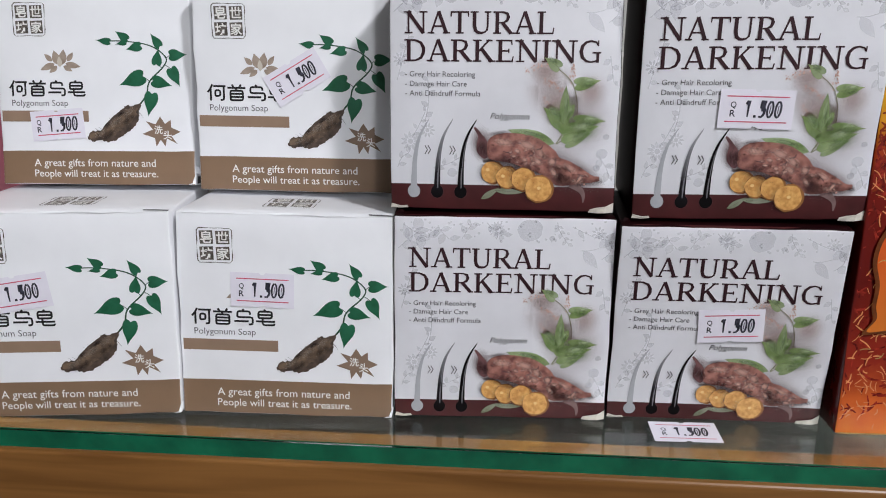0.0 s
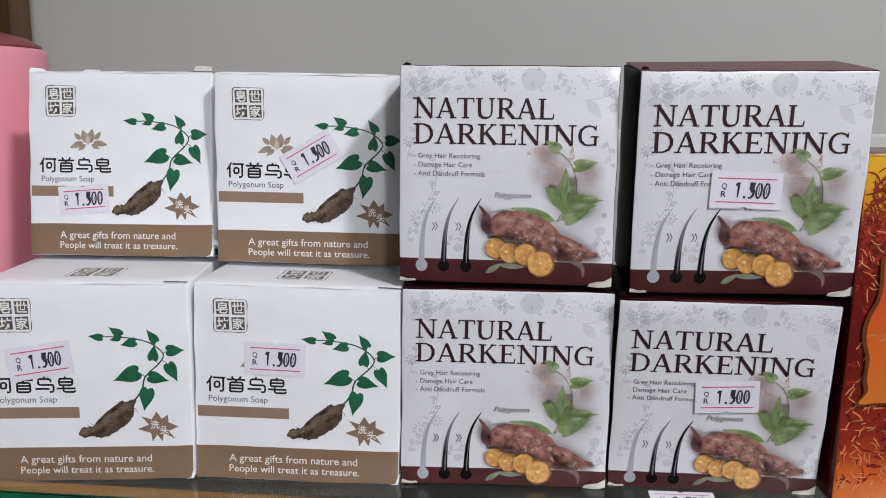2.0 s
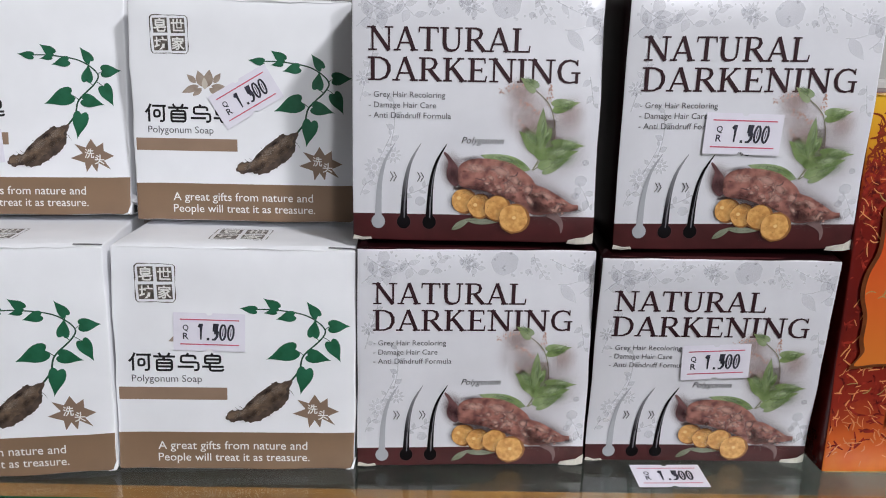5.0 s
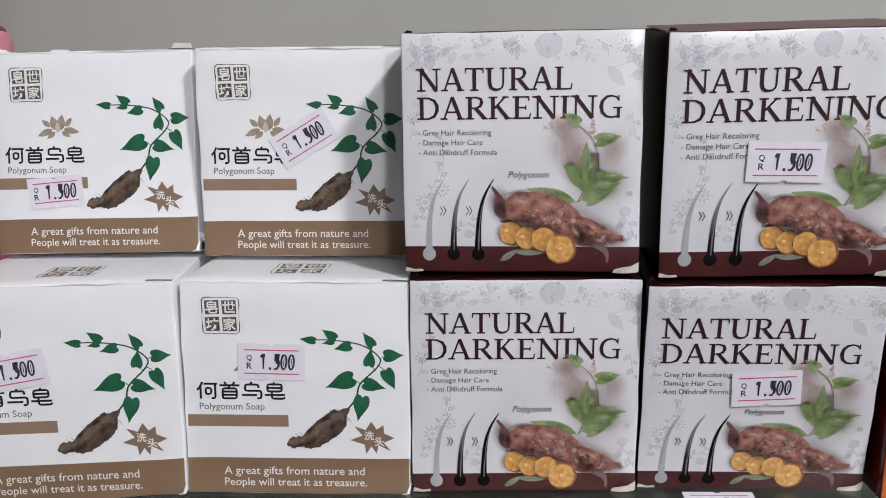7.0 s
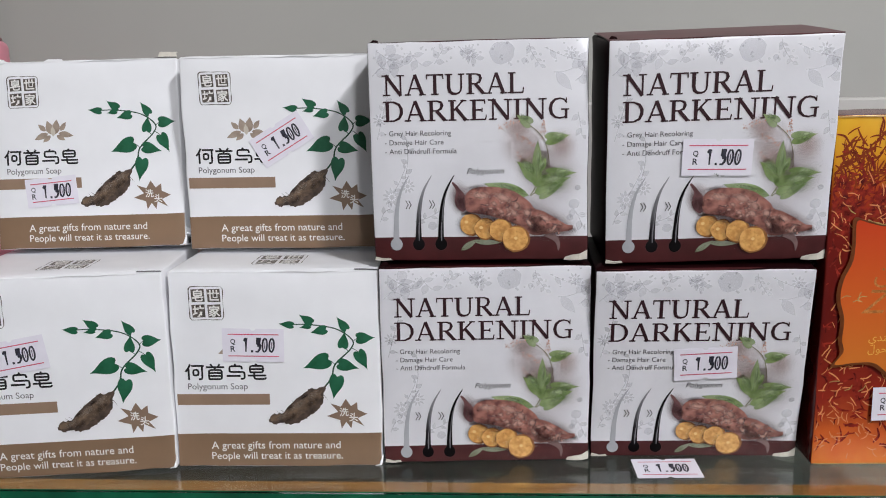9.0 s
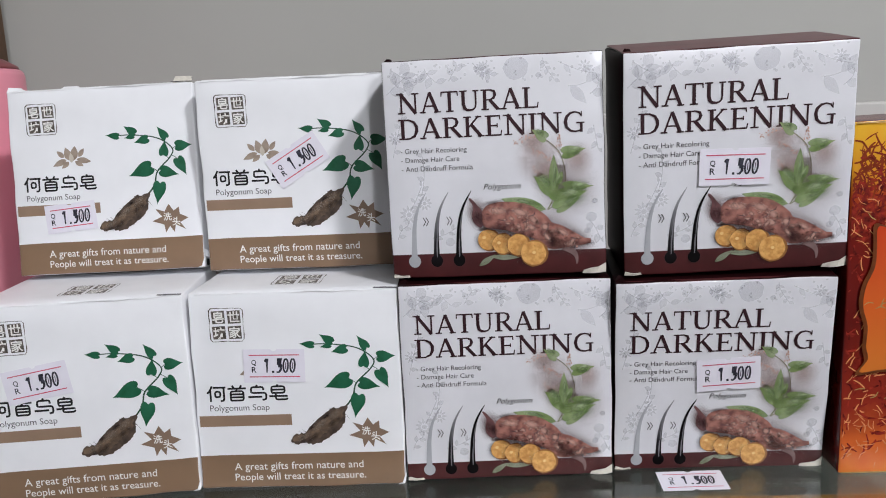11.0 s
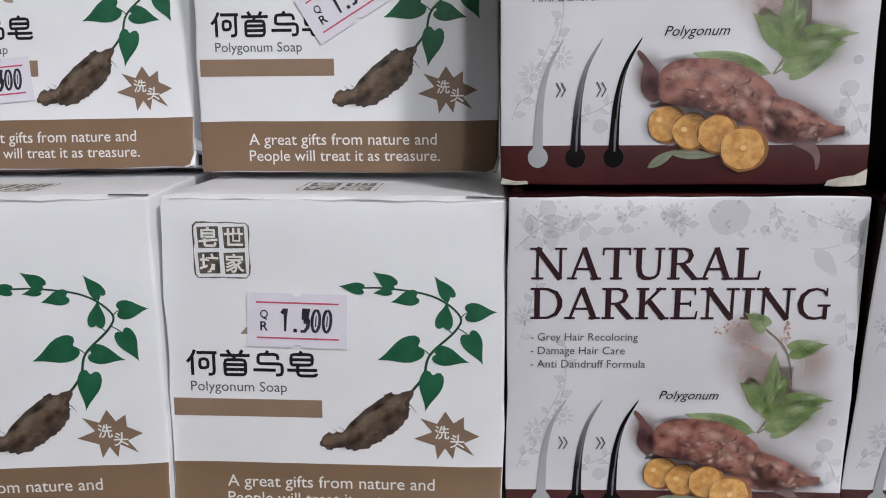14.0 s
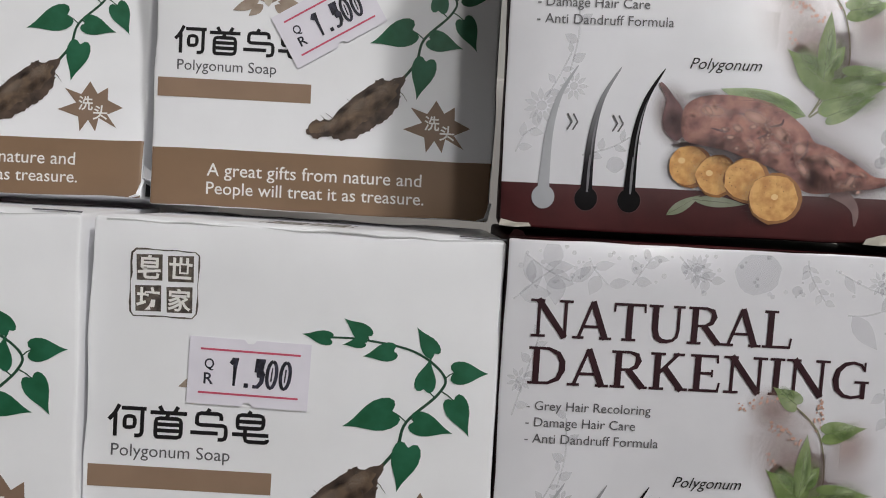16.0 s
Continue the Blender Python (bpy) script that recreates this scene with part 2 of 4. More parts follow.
def box_into(bm, lo, hi):
    vs = [bm.verts.new((x, y, z)) for x in (lo[0], hi[0]) for y in (lo[1], hi[1]) for z in (lo[2], hi[2])]
    for f in ((0, 1, 3, 2), (4, 6, 7, 5), (0, 4, 5, 1), (2, 3, 7, 6), (0, 2, 6, 4), (1, 5, 7, 3)):
        bm.faces.new([vs[i] for i in f])


def slab(name, lo, hi, mat, bevel=0.0, parent=None, label="", category="", kind=""):
    bm = bmesh.new()
    box_into(bm, lo, hi)
    bmesh.ops.recalc_face_normals(bm, faces=bm.faces)
    if bevel:
        bmesh.ops.bevel(bm, geom=bm.edges[:], offset=bevel, segments=3, affect="EDGES", profile=0.5)
    ob = part(name, bm, mat, parent)
    return tagged(ob, label, category, kind=kind)


MM = 0.001
STEP = 0.000015


class Print:
    """Collects flat shapes on the front of a carton, in millimetres from the face's centre; every shape lies a hair above the one before."""

    def __init__(self, lift, depth=1.0, up=0.0):
        self.bm, self.lift, self.n, self.up = bmesh.new(), lift, 0, up

    def y(self):
        self.n += 1
        return -(0.00004 + self.lift * STEP + (self.n % 20) * 0.000001)

    def poly(self, pts):
        y = self.y()
        vs = [self.bm.verts.new((u * MM, y, (v + self.up) * MM)) for u, v in pts]
        f = self.bm.faces.new(vs)
        f.normal_update()
        if f.normal.y > 0:
            f.normal_flip()
        return self

    def ribbon(self, pts, widths):
        """A band along points; widths in millimetres, one for each point."""
        y = self.y()
        pts = [Vector(p) for p in pts]
        rows = []
        for i, p in enumerate(pts):
            d = pts[min(i + 1, len(pts) - 1)] - pts[max(i - 1, 0)]
            n = Vector((-d.y, d.x)).normalized() * widths[i] / 2
            rows.append([self.bm.verts.new(((q.x) * MM, y, (q.y + self.up) * MM)) for q in (p - n, p + n)])
        for a, b in zip(rows, rows[1:]):
            f = self.bm.faces.new((a[0], b[0], b[1], a[1]))
            f.normal_update()
            if f.normal.y > 0:
                f.normal_flip()
        return self

    def disc(self, u, v, r, ry=None, n=20, wob=0.0, turn=0.0, rnd=None):
        ry = ry or r
        c, s = math.cos(turn), math.sin(turn)
        pts = []
        for k in range(n):
            a = 2 * math.pi * k / n
            w = 1 + (rnd.uniform(-wob, wob) if rnd else 0)
            x, y = r * w * math.cos(a), ry * w * math.sin(a)
            pts.append((u + c * x - s * y, v + s * x + c * y))
        return self.poly(pts)

    def done(self, name, mat, parent, label=""):
        bmesh.ops.triangulate(self.bm, faces=[f for f in self.bm.faces if len(f.verts) > 4])
        return part(name, self.bm, mat, parent, label)


def curve_through(pts, n=8):
    """Points on a smooth line through a few knots (Catmull-Rom)."""
    pts = [Vector(p) for p in pts]
    out = []
    for i in range(len(pts) - 1):
        p0, p1, p2, p3 = pts[max(i - 1, 0)], pts[i], pts[i + 1], pts[min(i + 2, len(pts) - 1)]
        for k in range(n):
            t = k / n
            out.append(0.5 * ((2 * p1) + (p2 - p0) * t + (2 * p0 - 5 * p1 + 4 * p2 - p3) * t * t + (3 * p1 - p0 - 3 * p2 + p3) * t ** 3))
    out.append(pts[-1])
    return out


def heart_leaf(base, tip, width, n=9):
    """The outline of a heart-shaped leaf from its stalk to its drawn-out tip."""
    b, t = Vector(base), Vector(tip)
    d = t - b
    nrm = Vector((-d.y, d.x)).normalized()
    side = [(0.0, 0.0), (-0.09, 0.32), (-0.1, 0.62), (-0.02, 0.88), (0.12, 1.0), (0.28, 0.98), (0.44, 0.82), (0.6, 0.55), (0.76, 0.27), (0.9, 0.09), (1.0, 0.0)]
    side = [(q, w * width) for q, w in side]
    left = [b + d * s + nrm * w for s, w in side]
    right = [b + d * s - nrm * w for s, w in side[1:-1]]
    return [(p.x, p.y) for p in left + right[::-1]]


def plain_leaf(base, tip, width, n=8, bend=0.0):
    b, t = Vector(base), Vector(tip)
    d = t - b
    nrm = Vector((-d.y, d.x)).normalized()
    line = [(k / n, width * math.sin(math.pi * (k / n) ** 0.8)) for k in range(n + 1)]
    c = [b + d * s + nrm * bend * math.sin(math.pi * s) for s, _ in line]
    left = [p + nrm * w for p, (_, w) in zip(c, line)]
    right = [p - nrm * w for p, (_, w) in zip(c, line)][1:-1]
    return [(p.x, p.y) for p in left + right[::-1]]


def text_shape(name, body, mat, parent, u, v, width, lift, up=0.0, height=None, shear=0.0, fat=0.0, turn=0.0):
    """Printed words with the left end of their baseline at (u, v), as wide as told, in millimetres."""
    cu = bpy.data.curves.new(name, "FONT")
    cu.body, cu.shear, cu.offset, cu.resolution_u = body, shear, fat, 3
    tmp = new("tmp_text", cu)
    dg = bpy.context.evaluated_depsgraph_get()
    me = bpy.data.meshes.new_from_object(tmp.evaluated_get(dg))
    bpy.data.objects.remove(tmp)
    bpy.data.curves.remove(cu)
    me.name = name
    co = np.empty(len(me.vertices) * 3)
    me.vertices.foreach_get("co", co)
    co = co.reshape(-1, 3)
    k = width / max(co[:, 0].max() - co[:, 0].min(), 1e-6)
    kv = height / max(co[:, 1].max(), 1e-6) if height else k
    x, y = (co[:, 0] - co[:, 0].min()) * k, co[:, 1] * kv
    c, s = math.cos(turn), math.sin(turn)
    flat = np.stack([(u + c * x - s * y) * MM, np.full(len(x), -(0.00004 + lift * STEP)), (v + up + s * x + c * y) * MM], -1)
    me.vertices.foreach_set("co", flat.ravel())
    me.materials.clear()
    me.materials.append(mat)
    ob = new(name, me)
    ob.parent = parent
    return ob


def carton(name, w, h, d, band, mats, parent, seed, dent=0.35, r=0.7, label=""):
    """A folded card box with rounded, slightly knocked edges; its front stands at y = 0, its base at z = 0. mats: front, band, sides."""
    rnd = random.Random(seed)

    def cuts(a, b, n, extra=()):
        inner = [a + r + (b - a - 2 * r) * k / n for k in range(n + 1)]
        inner = sorted(inner + [e for e in extra])
        return [a, a + 0.3 * r] + inner + [b - 0.3 * r, b]
    xs, ys, zs = cuts(-w / 2, w / 2, 10), cuts(0, d, 5), cuts(0, h, 10, [band] if band else [])
    bm = bmesh.new()
    made = {}
    hx, hy, hz = w / 2 - r, d / 2 - r, h / 2 - r
    off = rnd.uniform(0, 90)

    def vert(x, y, z):
        key = (round(x, 4), round(y, 4), round(z, 4))
        if key not in made:
            c = Vector((x, y - d / 2, z - h / 2))
            inn = Vector((max(-hx, min(hx, c.x)), max(-hy, min(hy, c.y)), max(-hz, min(hz, c.z))))
            out = (c - inn)
            p = inn + (out.normalized() * r if out.length > 1e-9 else out)
            edge = sum(abs(abs(a) - b) < r * 1.01 for a, b in zip(c, (w / 2, d / 2, h / 2)))
            k = dent * (1.0 if edge >= 2 else 0.25)
            q = p * 0.09 + Vector((off, off, 0))
            n = Vector((noise.noise(q), noise.noise(q + Vector((9, 0, 0))), noise.noise(q + Vector((0, 9, 0)))))
            fine = Vector((noise.noise(q * 5), noise.noise(q * 5 + Vector((3, 0, 0))), noise.noise(q * 5 + Vector((0, 3, 0)))))
            p = p + n * k + fine * k * 0.35
            p = p + Vector((0, d / 2, h / 2))
            if abs(c.y + d / 2) < 1e-6:
                p.y = max(p.y, 0.0) if edge >= 2 else 0.0
            p.z = max(p.z, 0.0)
            made[key] = bm.verts.new(p * MM)
        return made[key]

    def sheet(us, vs, f, pick):
        for i in range(len(us) - 1):
            for j in range(len(vs) - 1):
                q = [f(us[i], vs[j]), f(us[i + 1], vs[j]), f(us[i + 1], vs[j + 1]), f(us[i], vs[j + 1])]
                fa = bm.faces.new([vert(*p) for p in q])
                fa.material_index = pick(sum(p[2] for p in q) / 4)
                fa.smooth = True
    sheet(xs, zs, lambda a, b: (a, 0, b), lambda z: 1 if z < band else 0)
    sheet(xs, zs, lambda a, b: (a, d, b), lambda z: 2)
    sheet(ys, zs, lambda a, b: (-w / 2, a, b), lambda z: 2)
    sheet(ys, zs, lambda a, b: (w / 2, a, b), lambda z: 2)
    sheet(xs, ys, lambda a, b: (a, b, 0), lambda z: 2)
    sheet(xs, ys, lambda a, b: (a, b, h), lambda z: 2)
    bmesh.ops.recalc_face_normals(bm, faces=bm.faces)
    return part(name, bm, list(mats), parent, label)


def flap(name, pts, mat, parent, thick=0.35):
    """A bent scrap of card: a strip of (x, y, z) pairs in millimetres, given as its two edges."""
    bm = bmesh.new()
    a, b = pts
    rows = [[bm.verts.new(Vector(p) * MM) for p in pair] for pair in zip(a, b)]
    for p, q in zip(rows, rows[1:]):
        bm.faces.new((p[0], q[0], q[1], p[1]))
    bmesh.ops.recalc_face_normals(bm, faces=bm.faces)
    bmesh.ops.solidify(bm, geom=bm.faces[:], thickness=thick * MM)
    return part(name, bm, mat, parent)


# ---- serif capitals for the title: stems, hairlines and slab serifs on a unit cap height ----
T, H_ = 0.158, 0.082


def serif(x, y, w=0.17):
    return ([(x - w, y), (x + w, y)], [0.065, 0.065])


def letter(ch):
    """Strokes (points, widths) of a capital one unit high, and its width."""
    lo, hi = 0.033, 0.967
    st = lambda x, w=T: ([(x, 0.0), (x, 1.0)], [w, w])
    if ch == "N":
        return [st(0.2, H_), st(0.84, H_), ([(0.17, 1.0), (0.84, 0.0)], [T, T]), serif(0.16, hi), serif(0.2, lo), serif(0.84, hi)], 1.04
    if ch == "A":
        return [([(0.12, 0.0), (0.44, 1.0)], [H_, H_]), ([(0.44, 1.0), (0.78, 0.0)], [T, T]), ([(0.24, 0.33), (0.66, 0.33)], [0.07, 0.07]), serif(0.12, lo, 0.14), serif(0.78, lo, 0.15)], 0.94
    if ch == "T":
        return [st(0.4), ([(0.02, hi), (0.78, hi)], [0.07, 0.07]), serif(0.4, lo), ([(0.045, 0.98), (0.03, 0.76)], [0.06, 0.05]), ([(0.755, 0.98), (0.77, 0.76)], [0.06, 0.05])], 0.82
    if ch == "U":
        arc = [(0.2, 1.0), (0.2, 0.35), (0.25, 0.14), (0.36, 0.05), (0.5, 0.035), (0.64, 0.07), (0.73, 0.17), (0.76, 0.35), (0.76, 1.0)]
        return [(arc, [T, T, T, 0.13, 0.1, 0.08, H_, H_, H_]), serif(0.2, hi), serif(0.76, hi, 0.14)], 0.96
    if ch == "R":
        bowl = [(0.2, hi), (0.46, hi), (0.62, 0.9), (0.66, 0.75), (0.6, 0.58), (0.45, 0.5), (0.2, 0.49)]
        return [st(0.2), (bowl, [0.065, 0.07, 0.12, 0.15, 0.12, 0.07, 0.065]), ([(0.42, 0.5), (0.78, 0.02)], [T, T]), serif(0.2, lo), serif(0.15, hi, 0.12), serif(0.8, lo, 0.09)], 0.9
    if ch == "L":
        return [st(0.2), ([(0.2, lo), (0.7, lo)], [0.07, 0.07]), ([(0.68, 0.0), (0.72, 0.28)], [0.06, 0.05]), serif(0.2, hi), serif(0.12, lo, 0.1)], 0.78
    if ch == "D":
        bowl = [(0.2, hi), (0.48, 0.96), (0.7, 0.84), (0.8, 0.62), (0.8, 0.4), (0.7, 0.16), (0.48, 0.04), (0.2, lo)]
        return [st(0.2), (bowl, [0.065, 0.075, 0.12, 0.15, 0.15, 0.12, 0.075, 0.065]), serif(0.14, hi, 0.12), serif(0.14, lo, 0.12)], 0.95
    if ch == "K":
        return [st(0.2), ([(0.24, 0.45), (0.68, 1.0)], [H_, H_]), ([(0.36, 0.6), (0.78, 0.0)], [T, T]), serif(0.2, hi), serif(0.2, lo), serif(0.68, hi, 0.13), serif(0.78, lo, 0.14)], 0.93
    if ch == "E":
        return [st(0.2), ([(0.2, hi), (0.66, hi)], [0.07, 0.07]), ([(0.2, 0.5), (0.54, 0.5)], [0.07, 0.07]), ([(0.2, lo), (0.7, lo)], [0.07, 0.07]), ([(0.64, 1.0), (0.66, 0.78)], [0.06, 0.05]), ([(0.68, 0.0), (0.72, 0.26)], [0.06, 0.05]), ([(0.54, 0.6), (0.54, 0.4)], [0.05, 0.05]), serif(0.12, hi, 0.1), serif(0.12, lo, 0.1)], 0.8
    if ch == "I":
        return [st(0.2), serif(0.2, hi), serif(0.2, lo)], 0.42
    if ch == "G":
        arc = [(0.78, 0.8), (0.7, 0.92), (0.52, 0.975), (0.32, 0.92), (0.17, 0.75), (0.12, 0.5), (0.17, 0.24), (0.33, 0.07), (0.52, 0.03), (0.7, 0.07), (0.8, 0.13)]
        return [(arc, [H_, 0.07, 0.075, 0.11, 0.14, 0.16, 0.14, 0.1, 0.075, 0.07, 0.07]), ([(0.78, 0.0), (0.78, 0.46)], [0.12, 0.12]), serif(0.74, 0.45, 0.17), ([(0.79, 1.0), (0.79, 0.74)], [0.05, 0.05])], 0.97
    return [], 0.4


def title_line(pr, word, u, v, width, cap):
    total = sum(letter(c)[1] for c in word) - 0.06
    kx = width / total
    x = 0.0
    for c in word:
        strokes, adv = letter(c)
        for pts, ws in strokes:
            pr.ribbon([(u + (x + p[0] - 0.03) * kx, v + p[1] * cap) for p in pts], [w * (kx + cap) / 2 for w in ws])
        x += adv


# ---- price stickers ----


def price_label(parent, u, v, turn=0.0, lift=14, up=0.0, w=21.5, h=12.0, curl=0.0):
    """A pinched paper price sticker with two red lines; u, v: its centre."""
    c, s = math.cos(turn), math.sin(turn)
    at = lambda x, y: (u + c * x - s * y, v + s * x + c * y)
    bm = bmesh.new()
    outline = [(-w / 2, -h / 2), (-1.1, -h / 2), (-0.5, -h / 2 + 0.7), (0.5, -h / 2 + 0.7), (1.1, -h / 2), (w / 2, -h / 2), (w / 2, h / 2), (1.1, h / 2), (0.5, h / 2 - 0.7), (-0.5, h / 2 - 0.7), (-1.1, h / 2), (-w / 2, h / 2)]
    y0 = -(0.00004 + lift * STEP)
    vs = [bm.verts.new((at(*p)[0] * MM, y0, (at(*p)[1] + up) * MM)) for p in outline]
    f = bm.faces.new(vs)
    f.normal_update()
    if f.normal.y > 0:
        f.normal_flip()
    back = bmesh.ops.extrude_face_region(bm, geom=[f])
    for q in [g for g in back["geom"] if isinstance(g, bmesh.types.BMVert)]:
        q.co.y -= 0.00010
    bmesh.ops.recalc_face_normals(bm, faces=bm.faces)
    bmesh.ops.triangulate(bm, faces=[g for g in bm.faces if len(g.verts) > 4])
    lab = part("price_label", bm, STICKER, parent, "white paper price sticker with two red lines")
    for y in (h / 2 - 2.1, -h / 2 + 2.1):
        pr = Print(lift + 10, up=up)
        pr.ribbon([at(-w / 2 + 2, y), at(w / 2 - 1.8, y)], [0.36, 0.36])
        pr.done("red_line", RED_LINE, lab, "thin red printed line")
    for body, x, y, wd, ht, fat in (("Q", -7.9, 0.45, 1.7, 1.8, 0.012), ("R", -7.9, -2.3, 1.7, 2.0, 0.016)):
        p = at(x, y)
        text_shape("stamped_text", body, STAMP, lab, p[0], p[1], wd, lift + 11, up, height=ht, fat=fat, turn=turn)
    # the worn roller stamp: 1.500 in tall narrow figures
    ring = lambda cx: [(cx + 0.86 * math.sin(k * math.pi / 8) + 0.17 * math.cos(k * math.pi / 8), 2.15 * math.cos(k * math.pi / 8)) for k in range(17)]
    figures = ([([(-3.75, -2.2), (-3.65, 0.6), (-3.6, 2.3)], [0.45, 0.65, 1.15]), ([(-4.5, 1.3), (-3.7, 2.0)], [0.7, 1.1])],
               [([(-1.9, -2.0), (-1.1, -2.0)], [0.8, 0.8])],
               [([(1.9, 2.1), (0.5, 2.1)], [0.7, 0.7]), ([(0.55, 2.4), (0.3, 0.2)], [0.8, 0.7]), ([(0.3, 0.6), (1.1, 0.75), (1.5, 0.0), (1.3, -1.3), (0.6, -2.1), (-0.3, -2.1)], [0.7, 0.8, 0.85, 0.8, 0.7, 0.6]), ([(1.2, 2.1), (0.95, 0.5), (0.9, -0.6)], [1.2, 1.2, 0.9])],
               [(ring(3.15), [0.62] * 17), ([(3.25, 1.1), (3.05, -1.1)], [0.22, 0.3])],
               [(ring(5.65), [0.62] * 17), ([(5.75, 1.0), (5.55, -1.1)], [0.28, 0.22])])
    for k, strokes in enumerate(figures):
        pr = Print(lift + 12, up=up)
        pr.n = 3 * k
        for pts, ws in strokes:
            pr.ribbon([at(x * 0.96 + 1.05, y * 1.12 + 0.1) for x, y in pts], ws)
        pr.done("stamped_figure", STAMP, lab)
    return lab
# ---- shelf, cabinet and shop ----
SHELF = 1.2095
bm = bmesh.new()
box_into(bm, (-0.9, 0.2305, SHELF - 0.007), (0.9, 0.400, SHELF))
bmesh.ops.recalc_face_normals(bm, faces=bm.faces)
bmesh.ops.bevel(bm, geom=[e for e in bm.edges if all(abs(v.co.y - 0.2305) < 1e-6 for v in e.verts)], offset=0.0006, segments=2, affect="EDGES")
for f in bm.faces:
    f.normal_update()
    f.material_index = 1 if f.normal.y < -0.9 else 0
glass = part("glass_shelf", bm, [GLASS, GLASS_EDGE], None)
glass.visible_shadow = False
tagged(glass, "clear glass shelf with a green front edge", "shelf", kind="structure")
rail = slab("trim_front_rail", (-0.9, 0.2290, 1.10), (0.9, 0.2445, SHELF - 0.0072), WOOD, 0.0012, None, "varnished orange-brown wooden rail under the glass", "rail", "structure")
board = slab("cabinet_board", (-0.9, 0.2447, 1.155), (0.9, 0.4000, 1.175), BOARD, 0.001, None, "dark grey laminate board below the glass", "board", "structure")
for ob in (glass, rail, board):
    ob.matrix_basis = Matrix.Translation((-0.08, 0.23, 0)) @ Matrix.Rotation(radians(-1.1), 4, "Z") @ Matrix.Translation((0.08, -0.23, 0))
slab("wall_back_panel", (-0.9, 0.425, 0.9), (0.9, 0.445, 2.2), WALL, 0, None, "plain grey cabinet back panel", "panel", "structure")
slab("trim_ledge", (-0.9, 0.418, SHELF + 0.0002), (0.9, 0.4249, 1.331), WALL_LOW, 0.0012, None, "pale painted ledge along the back panel", "trim", "structure")
slab("upright", (-0.33, 0.395, SHELF + 0.0002), (-0.2550, 0.4178, 2.2), WOOD_UP, 0.001, None, "varnished wooden upright at the cabinet's back", "upright", "structure")
slab("upright_batten", (-0.2548, 0.399, SHELF + 0.0002), (-0.2445, 0.4178, 2.2), WOOD_DARK, 0.001, None, "dark wooden batten beside the upright", "batten", "structure")
slab("cabinet_base", (-0.9, 0.25, 0.0), (0.9, 0.445, 1.10), WALL, 0.002, None, "plain grey cabinet base below the shelf", "cabinet", "structure")
slab("floor", (-3.0, -5.0, -0.05), (3.0, 0.6, 0.0), TILE, 0, None, "pale tiled shop floor", "floor", "structure")
slab("ceiling", (-3.0, -5.0, CEIL), (3.0, 0.6, CEIL + 0.05), SHOP, 0, None, "white shop ceiling", "ceiling", "structure")
slab("wall_north", (-3.0, 0.5, 0.0), (3.0, 0.6, CEIL), SHOP, 0, None, "pale shop wall behind the cabinet", "wall", "structure")
slab("wall_south", (-3.0, -5.1, 0.0), (3.0, -5.0, CEIL), SHOP, 0, None, "pale shop wall", "wall", "structure")
slab("wall_west", (-3.1, -5.0, 0.0), (-3.0, 0.6, CEIL), SHOP, 0, None, "pale shop wall", "wall", "structure")
slab("wall_east", (3.0, -5.0, 0.0), (3.1, 0.6, CEIL), SHOP, 0, None, "pale shop wall", "wall", "structure")


# ---- white cartons of knotweed soap ----
WW, WH, WD = 73.2, 71.6, 62.0
VINE = [(5.0, 16.6), (11.8, 16.6), (21.2, 15.0), (26.8, 11.0), (26.0, 7.6), (20.6, 2.2), (19.2, -2.6), (16.4, -6.4)]
HEARTS = [((6.2, 16.4), (1.2, 17.0), 1.3), ((12.8, 17.2), (8.5, 20.2), 1.6), ((12.2, 16.1), (8.4, 15.5), 0.95), ((17.6, 14.9), (12.2, 13.6), 1.7),
          ((24.8, 14.9), (21.5, 19.4), 1.6), ((23.4, 8.4), (24.2, 14.0), 1.9), ((28.6, 11.6), (34.8, 11.8), 2.1), ((28.8, 6.6), (31.9, 0.2), 2.2),
          ((18.0, 4.0), (9.2, 0.8), 2.9), ((22.0, 2.4), (29.0, 0.6), 2.2), ((21.2, -2.4), (19.6, -10.6), 2.6)]


def seal_print(parent, u, v, size, lift, up, turn_up=None):
    """Four dark squares with pale characters in a broken frame."""
    out = []
    pr = Print(lift, up=up)
    g, q = size * 0.035, size / 2
    for a, b in ((0, 0), (1, 0), (0, 1), (1, 1)):
        x0, y0 = u + a * q + g, v + b * q + g
        e = q - 2 * g
        pr.poly([(x0 + 0.25, y0), (x0 + e, y0 + 0.1), (x0 + e - 0.15, y0 + e), (x0, y0 + e - 0.2)])
    wob = random.Random(4)
    ends = [(-0.035, -0.035), (1.035, -0.035), (1.035, 1.035), (-0.035, 1.035)]
    loop = []
    for (ax, ay), (bx, by) in zip(ends, ends[1:] + ends[:1]):
        for s in (0.06, 0.2, 0.36, 0.5, 0.64, 0.8, 0.94):
            loop.append((u + size * (ax + (bx - ax) * s) + wob.uniform(-0.1, 0.1), v + size * (ay + (by - ay) * s) + wob.uniform(-0.1, 0.1)))
    pr.ribbon(loop + loop[:1], [wob.uniform(0.08, 0.42) for _ in loop] + [0.2])
    out.append(pr.done("seal", SEAL, parent, "dark grey square printed seal"))
    for ch, a, b in (("皂", 0, 1), ("世", 1, 1), ("坊", 0, 0), ("家", 1, 0)):
        out.append(text_shape("seal_character", ch, WHITE_INK, parent, u + a * size / 2 + size * 0.065, v + b * size / 2 + size * 0.1, size * 0.37, lift + 2, up, fat=0.022))
    if turn_up:
        for ob in out:
            ob.matrix_basis = turn_up
    return out


